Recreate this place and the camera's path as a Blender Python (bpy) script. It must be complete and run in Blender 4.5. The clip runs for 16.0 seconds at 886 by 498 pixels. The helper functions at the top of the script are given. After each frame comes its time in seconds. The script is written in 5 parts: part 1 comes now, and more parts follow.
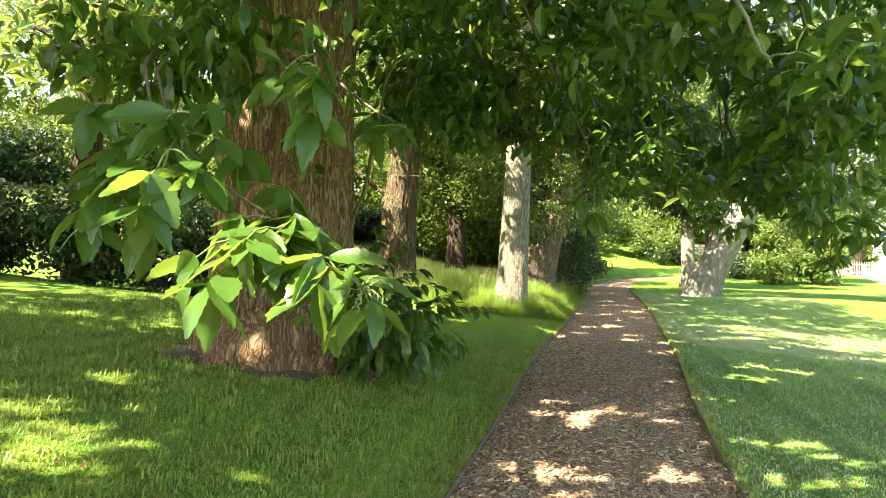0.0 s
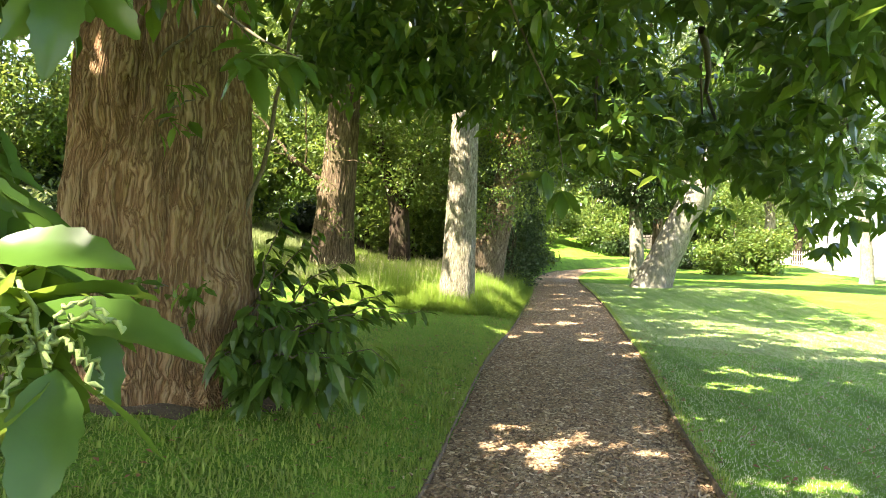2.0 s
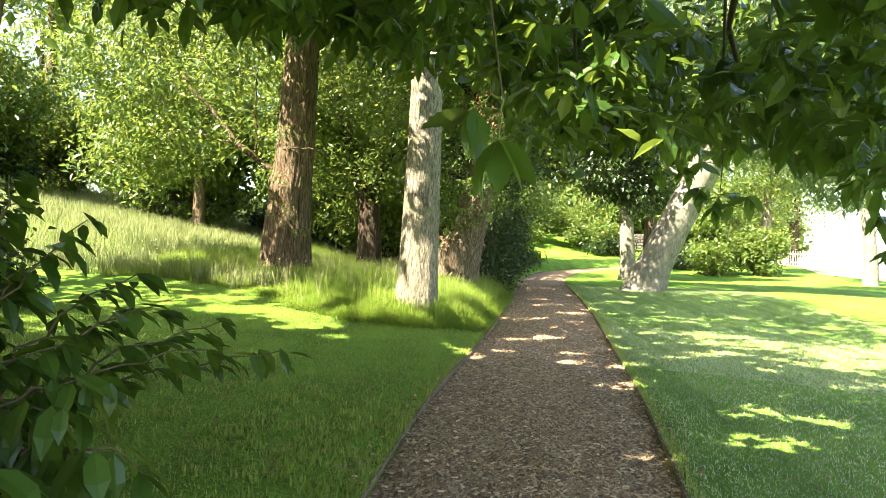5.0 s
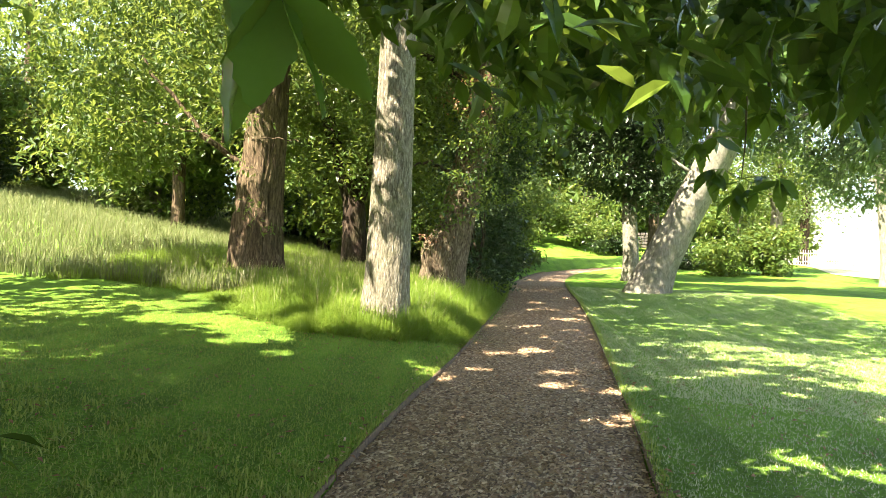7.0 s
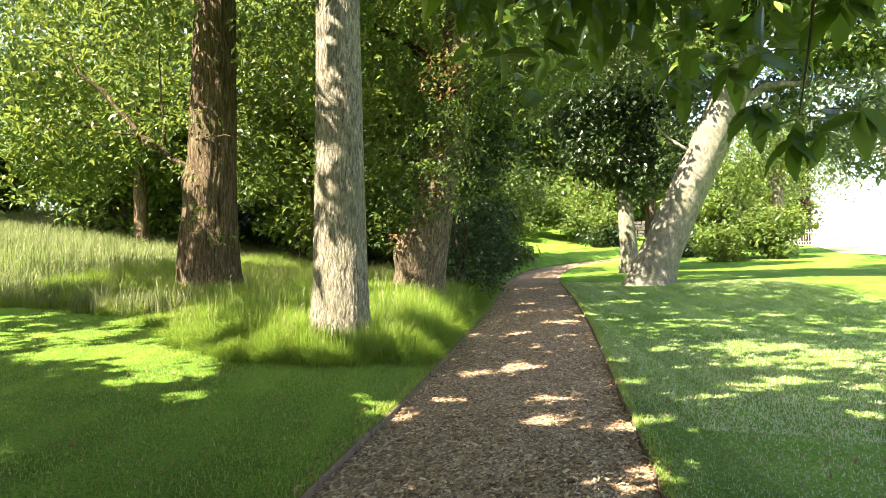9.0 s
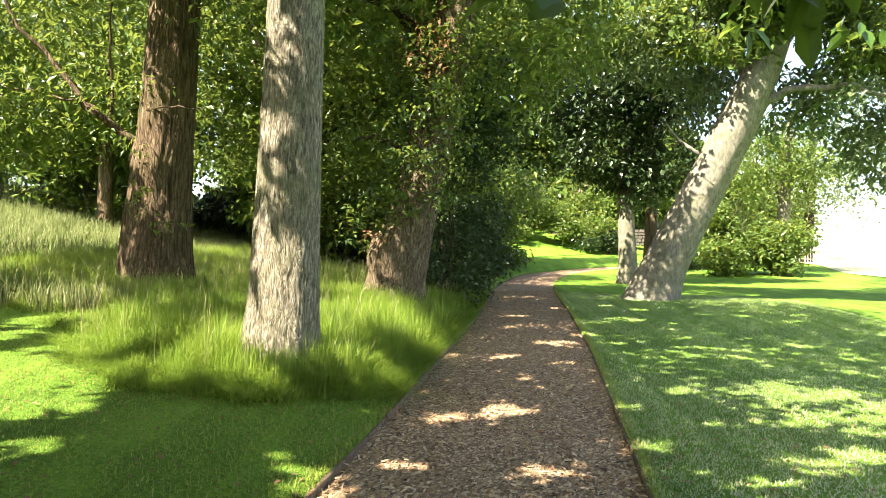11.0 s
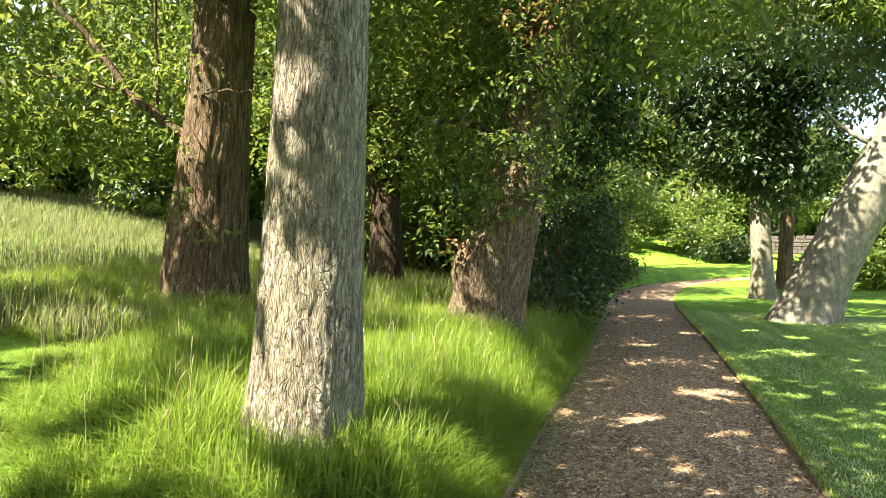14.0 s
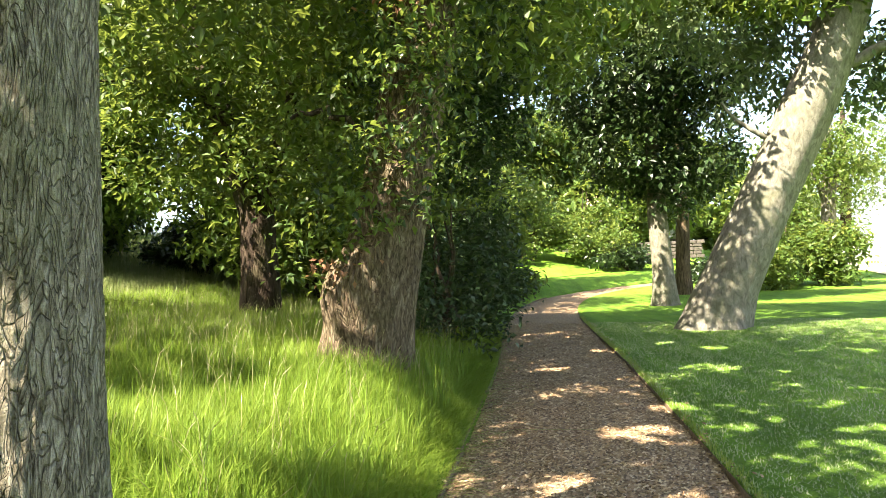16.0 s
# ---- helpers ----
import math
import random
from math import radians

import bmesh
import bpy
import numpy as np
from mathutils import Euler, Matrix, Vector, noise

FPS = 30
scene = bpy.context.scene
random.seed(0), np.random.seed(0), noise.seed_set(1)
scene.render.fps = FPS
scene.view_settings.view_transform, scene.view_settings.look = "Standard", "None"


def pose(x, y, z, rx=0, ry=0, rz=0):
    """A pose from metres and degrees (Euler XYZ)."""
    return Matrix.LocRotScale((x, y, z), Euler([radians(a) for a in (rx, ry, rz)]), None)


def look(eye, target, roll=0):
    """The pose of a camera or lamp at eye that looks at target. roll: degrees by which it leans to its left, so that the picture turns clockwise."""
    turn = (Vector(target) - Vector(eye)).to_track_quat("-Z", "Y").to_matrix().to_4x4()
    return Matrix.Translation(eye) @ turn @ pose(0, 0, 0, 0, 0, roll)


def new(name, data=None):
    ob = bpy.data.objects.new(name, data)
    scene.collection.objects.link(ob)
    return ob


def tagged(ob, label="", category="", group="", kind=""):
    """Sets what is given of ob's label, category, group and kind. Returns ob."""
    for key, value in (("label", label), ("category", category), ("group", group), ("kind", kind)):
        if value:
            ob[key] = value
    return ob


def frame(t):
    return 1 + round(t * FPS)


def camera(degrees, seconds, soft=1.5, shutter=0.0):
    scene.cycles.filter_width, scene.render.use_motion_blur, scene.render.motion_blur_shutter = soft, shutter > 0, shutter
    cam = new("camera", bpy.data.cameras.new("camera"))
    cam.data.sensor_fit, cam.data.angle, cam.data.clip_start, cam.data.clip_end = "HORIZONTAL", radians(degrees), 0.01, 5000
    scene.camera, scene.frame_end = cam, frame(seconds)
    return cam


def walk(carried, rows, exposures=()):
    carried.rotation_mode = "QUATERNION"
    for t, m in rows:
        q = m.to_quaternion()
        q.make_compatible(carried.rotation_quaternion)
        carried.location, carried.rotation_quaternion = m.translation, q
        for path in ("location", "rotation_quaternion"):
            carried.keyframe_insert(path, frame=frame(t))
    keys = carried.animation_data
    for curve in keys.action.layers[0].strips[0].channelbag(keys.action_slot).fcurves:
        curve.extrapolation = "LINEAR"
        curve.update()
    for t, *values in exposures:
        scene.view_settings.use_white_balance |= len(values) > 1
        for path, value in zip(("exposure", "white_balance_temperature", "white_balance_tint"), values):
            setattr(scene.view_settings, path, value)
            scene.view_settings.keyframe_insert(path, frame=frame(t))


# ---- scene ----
cam = camera(64.1, 16.0, 0.85)
PATH = [
    (0, (0.464, -0.276, 1.5), (-0.347, 1.551, 1.585), 2.2),
    (0.5, (0.292, 0.084, 1.548), (-0.526, 1.908, 1.612), 2.0),
    (1, (0.158, 0.433, 1.552), (-0.636, 2.267, 1.616), 2.0),
    (1.5, (0.063, 0.877, 1.571), (-0.659, 2.741, 1.633), 2.0),
    (2, (-0.027, 1.229, 1.553), (-0.696, 3.112, 1.619), 1.8),
    (2.5, (-0.137, 1.547, 1.588), (-0.759, 3.447, 1.656), 1.8),
    (3, (-0.201, 1.943, 1.624), (-0.821, 3.843, 1.69), 2.0),
    (3.5, (-0.262, 2.358, 1.648), (-0.891, 4.255, 1.711), 2.0),
    (4, (-0.268, 2.805, 1.639), (-0.906, 4.7, 1.704), 2.1),
    (6.5, (-0.223, 4.891, 1.691), (-0.872, 6.782, 1.758), 1.3),
    (7, (-0.298, 5.347, 1.718), (-0.954, 7.235, 1.782), 1.7),
    (7.5, (-0.333, 5.859, 1.745), (-1.003, 7.742, 1.808), 1.0),
    (8, (-0.348, 6.313, 1.715), (-1.013, 8.198, 1.781), -0.8),
    (8.5, (-0.451, 6.837, 1.692), (-1.113, 8.723, 1.763), -0.6),
    (9, (-0.526, 7.301, 1.742), (-1.171, 9.193, 1.811), -1.7),
    (11.3, (-1.03, 9.405, 1.881), (-1.658, 11.302, 1.946), 1.5),
    (11.5, (-1.099, 9.587, 1.88), (-1.731, 11.483, 1.947), 1.6),
    (12, (-1.309, 10.147, 1.943), (-1.961, 12.036, 2.007), 1.6),
    (12.5, (-1.398, 10.338, 1.968), (-2.118, 12.202, 2.031), 1.5),
    (13, (-1.55, 10.679, 1.998), (-2.326, 12.522, 2.058), 1.5),
    (13.5, (-1.693, 11.179, 2.038), (-2.553, 12.984, 2.101), 1.4),
    (14, (-1.862, 11.673, 2.053), (-2.745, 13.465, 2.128), 1.5),
    (14.5, (-1.928, 12.185, 2.059), (-2.819, 13.974, 2.137), 1.5),
    (15, (-2.059, 12.664, 2.06), (-2.913, 14.47, 2.142), 1.5),
    (15.5, (-2.129, 13.052, 2.035), (-2.891, 14.898, 2.138), -1.2),
    (16, (-2.283, 13.487, 2.11), (-2.91, 15.382, 2.242), -1.9),
]
walk(cam, [(t, look(eye, target, roll)) for t, eye, target, roll in PATH], [(0.0, 3.1, 7350, 14), (2.5, 3.2, 7350, 14), (4.0, 3.22, 7350, 14), (7.0, 2.9, 7350, 14), (9.0, 2.82, 7350, 14), (11.5, 2.68, 7350, 14), (13.0, 2.68, 7350, 14), (16.0, 2.78, 7350, 14)])

# ---- world, sun, exposure ----
SUN_TO = Vector((-0.40, -0.62, 0.86)).normalized()
world = bpy.data.worlds.new("sky")
scene.world = world
world.use_nodes = True
wn = world.node_tree.nodes
wl = world.node_tree.links
sky = wn.new("ShaderNodeTexSky")
sky.sky_type = "NISHITA"
sky.sun_disc = False
sky.sun_elevation = math.asin(SUN_TO.z)
sky.sun_rotation = math.atan2(SUN_TO.x, SUN_TO.y)
sky.dust_density = 1.5
wn["Background"].inputs["Strength"].default_value = 0.10
wl.new(sky.outputs[0], wn["Background"].inputs["Color"])
sun_data = bpy.data.lights.new("sun", "SUN")
sun_data.energy = 5.0
sun_data.angle = radians(0.53)
sun_data.color = (1.0, 0.95, 0.84)
sun = new("sun", sun_data)
sun.matrix_world = look(SUN_TO * 60, (0, 0, 0))

# ---- materials ----


def nodes_of(name):
    m = bpy.data.materials.new(name)
    m.use_nodes = True
    return m, m.node_tree.nodes, m.node_tree.links, m.node_tree.nodes["Principled BSDF"]


def ramp(n, l, fac, stops):
    r = n.new("ShaderNodeValToRGB")
    r.color_ramp.elements[0].position, r.color_ramp.elements[0].color = stops[0][0], (*stops[0][1], 1)
    r.color_ramp.elements[1].position, r.color_ramp.elements[1].color = stops[-1][0], (*stops[-1][1], 1)
    for p, c in stops[1:-1]:
        e = r.color_ramp.elements.new(p)
        e.color = (*c, 1)
    l.new(fac, r.inputs[0])
    return r.outputs[0]


def noise_tex(n, l, co, scale, detail=4.0, rough=0.55, distortion=0.0):
    t = n.new("ShaderNodeTexNoise")
    t.inputs["Scale"].default_value = scale
    t.inputs["Detail"].default_value = detail
    t.inputs["Roughness"].default_value = rough
    t.inputs["Distortion"].default_value = distortion
    l.new(co, t.inputs["Vector"])
    return t.outputs["Fac"]


def coords(n, l, stretch=(1, 1, 1)):
    g = n.new("ShaderNodeNewGeometry")
    m = n.new("ShaderNodeMapping")
    m.inputs["Scale"].default_value = stretch
    l.new(g.outputs["Position"], m.inputs["Vector"])
    return m.outputs[0], g


def mixed(n, l, fac, a, b, blend="MIX"):
    m = n.new("ShaderNodeMix")
    m.data_type = "RGBA"
    m.blend_type = blend
    if isinstance(fac, float):
        m.inputs[0].default_value = fac
    else:
        l.new(fac, m.inputs[0])
    for s, v in ((6, a), (7, b)):
        if isinstance(v, tuple):
            m.inputs[s].default_value = (*v, 1)
        else:
            l.new(v, m.inputs[s])
    return m.outputs[2]


def bumped(n, l, bsdf, height, strength, dist):
    b = n.new("ShaderNodeBump")
    b.inputs["Strength"].default_value = strength
    b.inputs["Distance"].default_value = dist
    l.new(height, b.inputs["Height"])
    l.new(b.outputs[0], bsdf.inputs["Normal"])


def leaf_material(name, dark, light, yellow, through_light=0.45, rough=0.38, warm=0.08):
    """Leaves: gloss above, light through the blade, colour differing leaf by leaf."""
    m, n, l, b = nodes_of(name)
    co, g = coords(n, l)
    col = ramp(n, l, g.outputs["Random Per Island"], [(0.0, dark), (0.55, light), (1.0 - warm, light), (1.0, yellow)])
    big = noise_tex(n, l, co, 0.6, 3)
    col = mixed(n, l, big, col, mixed(n, l, 0.5, col, dark), "MIX")
    fine = noise_tex(n, l, co, 60, 3)
    col2 = mixed(n, l, fine, mixed(n, l, 0.35, col, dark), col)
    l.new(col2, b.inputs["Base Color"])
    b.inputs["Roughness"].default_value = rough
    b.inputs["Specular IOR Level"].default_value = 0.45
    t = n.new("ShaderNodeBsdfTranslucent")
    tc = mixed(n, l, 0.45, col2, yellow)
    l.new(tc, t.inputs["Color"])
    mx = n.new("ShaderNodeMixShader")
    mx.inputs[0].default_value = through_light
    l.new(b.outputs[0], mx.inputs[1])
    l.new(t.outputs[0], mx.inputs[2])
    l.new(mx.outputs[0], n["Material Output"].inputs["Surface"])
    return m


def bark_material(name, deep, mid, pale, stretch=0.16, scale=14.0, moss=(0.09, 0.12, 0.04), moss_amount=0.3, bump=0.9, plate=24.0, plate_tall=0.22, crack=0.10):
    m, n, l, b = nodes_of(name)
    co, g = coords(n, l, (1, 1, stretch))
    ridges = noise_tex(n, l, co, scale, 6, 0.62, 0.7)
    col = ramp(n, l, ridges, [(0.32, deep), (0.5, mid), (0.68, pale)])
    co3, _ = coords(n, l, (1, 1, plate_tall))
    warp = n.new("ShaderNodeTexNoise")
    warp.inputs["Scale"].default_value = 5.0
    l.new(co3, warp.inputs["Vector"])
    wadd = n.new("ShaderNodeMix")
    wadd.data_type = "VECTOR"
    wadd.inputs[0].default_value = 0.3
    l.new(co3, wadd.inputs[4])
    l.new(warp.outputs["Color"], wadd.inputs[5])
    vor = n.new("ShaderNodeTexVoronoi")
    vor.feature = "DISTANCE_TO_EDGE"
    vor.inputs["Scale"].default_value = plate
    l.new(wadd.outputs[1], vor.inputs["Vector"])
    cut = n.new("ShaderNodeMapRange")
    cut.inputs["From Max"].default_value = crack
    l.new(vor.outputs["Distance"], cut.inputs["Value"])
    col = mixed(n, l, cut.outputs[0], mixed(n, l, 0.55, col, deep), col)
    co2, _ = coords(n, l)
    blotch = noise_tex(n, l, co2, 1.7, 5, 0.6)
    bf = ramp(n, l, blotch, [(0.48, (0, 0, 0)), (0.7, (moss_amount,) * 3)])
    sep = n.new("ShaderNodeSeparateColor")
    l.new(bf, sep.inputs[0])
    col = mixed(n, l, sep.outputs[0], col, moss)
    grain = noise_tex(n, l, co2, 90, 4)
    col = mixed(n, l, 0.35, col, ramp(n, l, grain, [(0.3, deep), (0.7, pale)]), "OVERLAY")
    l.new(col, b.inputs["Base Color"])
    b.inputs["Roughness"].default_value = 0.92
    b.inputs["Specular IOR Level"].default_value = 0.15
    add = n.new("ShaderNodeMath")
    add.operation = "MULTIPLY_ADD"
    l.new(grain, add.inputs[0])
    add.inputs[1].default_value = 0.25
    l.new(ridges, add.inputs[2])
    add2 = n.new("ShaderNodeMath")
    add2.operation = "MULTIPLY_ADD"
    l.new(cut.outputs[0], add2.inputs[0])
    add2.inputs[1].default_value = 0.45
    l.new(add.outputs[0], add2.inputs[2])
    bumped(n, l, b, add2.outputs[0], bump, 0.03)
    return m


def fissured_bark(name, deep, mid, pale):
    """Old chestnut bark: long interlacing ridges, buff on the crests and dark red-brown in the clefts, with fine fibres."""
    m, n, l, b = nodes_of(name)
    co, g = coords(n, l)
    sway = n.new("ShaderNodeTexNoise")
    sway.inputs["Scale"].default_value = 2.6
    sway.inputs["Detail"].default_value = 2.0
    l.new(co, sway.inputs["Vector"])
    bentco = n.new("ShaderNodeMix")
    bentco.data_type = "VECTOR"
    bentco.inputs[0].default_value = 0.16
    l.new(co, bentco.inputs[4])
    l.new(sway.outputs["Color"], bentco.inputs[5])

    def drawn(tall, scale, detail):
        mp = n.new("ShaderNodeMapping")
        mp.inputs["Scale"].default_value = (1, 1, tall)
        l.new(bentco.outputs[1], mp.inputs["Vector"])
        return noise_tex(n, l, mp.outputs[0], scale, detail, 0.6, 0.3)

    def sums(op, a, c):
        k = n.new("ShaderNodeMath")
        k.operation = op
        for s, v in ((0, a), (1, c)):
            if isinstance(v, float):
                k.inputs[s].default_value = v
            else:
                l.new(v, k.inputs[s])
        return k.outputs[0]
    ridge = sums("MULTIPLY", sums("ABSOLUTE", sums("SUBTRACT", drawn(0.08, 26.0, 2.0), 0.5), 0.0), 5.0)
    fibre = drawn(0.05, 110.0, 4.0)
    height = sums("ADD", ridge, sums("MULTIPLY", fibre, 0.7))
    col = ramp(n, l, height, [(0.22, deep), (0.55, mid), (1.0, pale)])
    blotch = noise_tex(n, l, co, 1.4, 4, 0.6)
    col = mixed(n, l, ramp(n, l, blotch, [(0.42, (0, 0, 0)), (0.66, (0.55,) * 3)]), col, mixed(n, l, 0.5, col, (0.27, 0.13, 0.06)))
    l.new(col, b.inputs["Base Color"])
    b.inputs["Roughness"].default_value = 0.9
    b.inputs["Specular IOR Level"].default_value = 0.2
    bumped(n, l, b, height, 1.0, 0.03)
    return m


def plain_material(name, a, b_col, scale=8.0, rough=0.85, bump=0.4, dist=0.01, stretch=(1, 1, 1), metal=0.0):
    m, n, l, b = nodes_of(name)
    co, g = coords(n, l, stretch)
    f = noise_tex(n, l, co, scale, 6, 0.65)
    f2 = noise_tex(n, l, co, scale * 0.13, 3)
    col = ramp(n, l, f, [(0.3, a), (0.7, b_col)])
    col = mixed(n, l, f2, mixed(n, l, 0.35, col, a), col)
    l.new(col, b.inputs["Base Color"])
    b.inputs["Roughness"].default_value = rough
    b.inputs["Metallic"].default_value = metal
    bumped(n, l, b, f, bump, dist)
    return m


def lawn_material():
    """Mown turf: mottled greens, dry straw, faint mowing bands."""
    m, n, l, b = nodes_of("mown_turf")
    co, g = coords(n, l)
    f = noise_tex(n, l, co, 0.8, 5, 0.6)
    col = ramp(n, l, f, [(0.3, (0.085, 0.17, 0.02)), (0.52, (0.125, 0.235, 0.028)), (0.75, (0.18, 0.28, 0.05))])
    fine = noise_tex(n, l, co, 34, 8, 0.75)
    col = mixed(n, l, 0.75, col, ramp(n, l, fine, [(0.3, (0.10, 0.12, 0.06)), (0.5, (0.42, 0.46, 0.34)), (0.72, (0.85, 0.88, 0.62))]), "OVERLAY")
    band = ramp(n, l, mown_streaks(n, l, g), [(0.4, (0.42, 0.43, 0.40)), (0.6, (0.62, 0.62, 0.58))])
    col = mixed(n, l, 0.8, col, band, "OVERLAY")
    l.new(col, b.inputs["Base Color"])
    b.inputs["Roughness"].default_value = 0.9
    b.inputs["Specular IOR Level"].default_value = 0.2
    bumped(n, l, b, fine, 1.0, 0.05)
    return m


def chips_material(name, spread):
    m, n, l, b = nodes_of(name)
    co, g = coords(n, l)
    stops = [(0.0, (0.085, 0.052, 0.027)), (0.35, (0.21, 0.135, 0.07)), (0.75, (0.33, 0.225, 0.122)), (1.0, (0.54, 0.42, 0.27))]
    if spread:
        col = ramp(n, l, g.outputs["Random Per Island"], stops)
    else:
        v = n.new("ShaderNodeTexVoronoi")
        v.inputs["Scale"].default_value = 62
        v.inputs["Randomness"].default_value = 1.0
        mp = n.new("ShaderNodeMapping")
        mp.inputs["Scale"].default_value = (1, 0.5, 1)
        l.new(co, mp.inputs["Vector"])
        l.new(mp.outputs[0], v.inputs["Vector"])
        sep = n.new("ShaderNodeSeparateColor")
        l.new(v.outputs["Color"], sep.inputs[0])
        col = ramp(n, l, sep.outputs[0], stops)
        soil = noise_tex(n, l, co, 1.3, 5)
        col = mixed(n, l, soil, mixed(n, l, 0.3, col, (0.10, 0.06, 0.04)), col)
        bumped(n, l, b, v.outputs["Distance"], 0.9, 0.02)
    l.new(col, b.inputs["Base Color"])
    b.inputs["Roughness"].default_value = 0.85
    return m


def mown_streaks(n, l, g):
    """Long streaks left by the mower, running nearly along the path."""
    turn = n.new("ShaderNodeMapping")
    turn.inputs["Rotation"].default_value = (0, 0, radians(-15))
    l.new(g.outputs["Position"], turn.inputs["Vector"])
    draw = n.new("ShaderNodeMapping")
    draw.inputs["Scale"].default_value = (1.0, 0.05, 0.0)
    l.new(turn.outputs[0], draw.inputs["Vector"])
    return noise_tex(n, l, draw.outputs[0], 2.6, 3, 0.6)


def grass_material(name, root, mid, tip, through_light=0.4, streaks=False):
    m, n, l, b = nodes_of(name)
    co, g = coords(n, l)
    col = ramp(n, l, g.outputs["Random Per Island"], [(0.0, root), (0.5, mid), (0.9, mid), (1.0, tip)])
    big = noise_tex(n, l, co, 0.7, 4)
    col = mixed(n, l, big, col, mixed(n, l, 0.5, col, tip))
    if streaks:
        col = mixed(n, l, ramp(n, l, mown_streaks(n, l, g), [(0.4, (0, 0, 0)), (0.6, (1, 1, 1))]), mixed(n, l, 0.65, col, root), mixed(n, l, 0.7, col, tip))
    l.new(col, b.inputs["Base Color"])
    b.inputs["Roughness"].default_value = 0.5
    b.inputs["Specular IOR Level"].default_value = 0.3
    t = n.new("ShaderNodeBsdfTranslucent")
    l.new(mixed(n, l, 0.4, col, tip), t.inputs["Color"])
    mx = n.new("ShaderNodeMixShader")
    mx.inputs[0].default_value = through_light
    l.new(b.outputs[0], mx.inputs[1])
    l.new(t.outputs[0], mx.inputs[2])
    l.new(mx.outputs[0], n["Material Output"].inputs["Surface"])
    return m


CHESTNUT_LEAF = leaf_material("chestnut_leaf", (0.026, 0.066, 0.013), (0.075, 0.155, 0.026), (0.30, 0.39, 0.05), 0.42, 0.27, 0.08)
WOOD_LEAF = leaf_material("woodland_leaf", (0.034, 0.072, 0.014), (0.10, 0.175, 0.032), (0.33, 0.38, 0.07), 0.42, 0.42)
# light green leaf; its paler colour also makes background foliage look sunlit
BRIGHT_LEAF = leaf_material("pale_sunlit_leaf", (0.04, 0.085, 0.015), (0.115, 0.195, 0.034), (0.35, 0.40, 0.08), 0.46, 0.42)
# evergreen foliage; also stands for shade on the burred oak's shoots
DARK_LEAF = leaf_material("evergreen_and_shaded_leaf", (0.016, 0.036, 0.012), (0.038, 0.076, 0.022), (0.11, 0.16, 0.04), 0.22, 0.4, 0.04)
GREY_LEAF = leaf_material("greyish_leaf", (0.09, 0.14, 0.06), (0.16, 0.22, 0.10), (0.30, 0.36, 0.15), 0.4, 0.5)
COPPER_LEAF = leaf_material("withered_leaf", (0.16, 0.07, 0.04), (0.28, 0.14, 0.07), (0.42, 0.27, 0.12), 0.3, 0.6)
RED_BARK = fissured_bark("fissured_red_bark", (0.055, 0.032, 0.016), (0.15, 0.092, 0.045), (0.29, 0.205, 0.118))
GREY_BARK = bark_material("grey_oak_bark", (0.075, 0.064, 0.046), (0.27, 0.245, 0.19), (0.50, 0.47, 0.39), 0.22, 36, (0.23, 0.24, 0.14), 0.5, 1.0, 58.0, 0.22, 0.09)
BROWN_BARK = bark_material("brown_ridged_bark", (0.032, 0.022, 0.014), (0.14, 0.102, 0.064), (0.27, 0.21, 0.145), 0.12, 20, (0.10, 0.11, 0.04), 0.3)
BURR_BARK = bark_material("burred_oak_bark", (0.05, 0.036, 0.024), (0.17, 0.13, 0.09), (0.32, 0.27, 0.20), 0.3, 22, (0.12, 0.12, 0.05), 0.4)
DARK_BARK = bark_material("dark_bark", (0.02, 0.014, 0.01), (0.07, 0.05, 0.035), (0.13, 0.10, 0.07), 0.2, 12)
PALE_BARK = bark_material("pale_smooth_bark", (0.12, 0.11, 0.085), (0.215, 0.205, 0.165), (0.31, 0.30, 0.25), 0.5, 11, (0.13, 0.14, 0.075), 0.6, 0.5, 10.0, 0.6, 0.02)
TURF = lawn_material()
MULCH = chips_material("bark_mulch_bed", False)
CHIP = chips_material("bark_chip", True)
BOARD = plain_material("weathered_edging_timber", (0.05, 0.034, 0.02), (0.21, 0.145, 0.082), 20, 0.85, 0.6, 0.006)
# drier turf, its colour lightened further for open skylight across the path
DRY_LIT_BLADE = grass_material("dry_lit_lawn_blade", (0.16, 0.24, 0.085), (0.29, 0.37, 0.16), (0.50, 0.51, 0.31), 0.4, True)
LAWN_BLADE = grass_material("lawn_blade", (0.06, 0.12, 0.012), (0.15, 0.255, 0.025), (0.38, 0.42, 0.12))
LONG_BLADE = grass_material("long_grass_blade", (0.055, 0.13, 0.014), (0.13, 0.25, 0.024), (0.31, 0.38, 0.075), 0.5)
MEADOW_BLADE = grass_material("meadow_grass_blade", (0.06, 0.10, 0.025), (0.125, 0.175, 0.05), (0.28, 0.28, 0.14), 0.45)
SEED_HEAD = grass_material("grass_seed_head", (0.26, 0.25, 0.12), (0.36, 0.33, 0.18), (0.48, 0.43, 0.27))
# straw-pale colour stands for the sun's glare on the far field
SUNLIT_FIELD = plain_material("sunlit_toned_grass", (0.30, 0.30, 0.14), (0.50, 0.47, 0.27), 3.0, 0.95, 0.5, 0.05)
SOIL = plain_material("bare_leafy_soil", (0.045, 0.031, 0.018), (0.14, 0.098, 0.058), 34, 0.95, 0.8, 0.03)
TWIG = plain_material("twig_bark", (0.05, 0.04, 0.022), (0.14, 0.11, 0.06), 40)
GREEN_TWIG = plain_material("green_twig", (0.10, 0.14, 0.04), (0.20, 0.25, 0.08), 30)
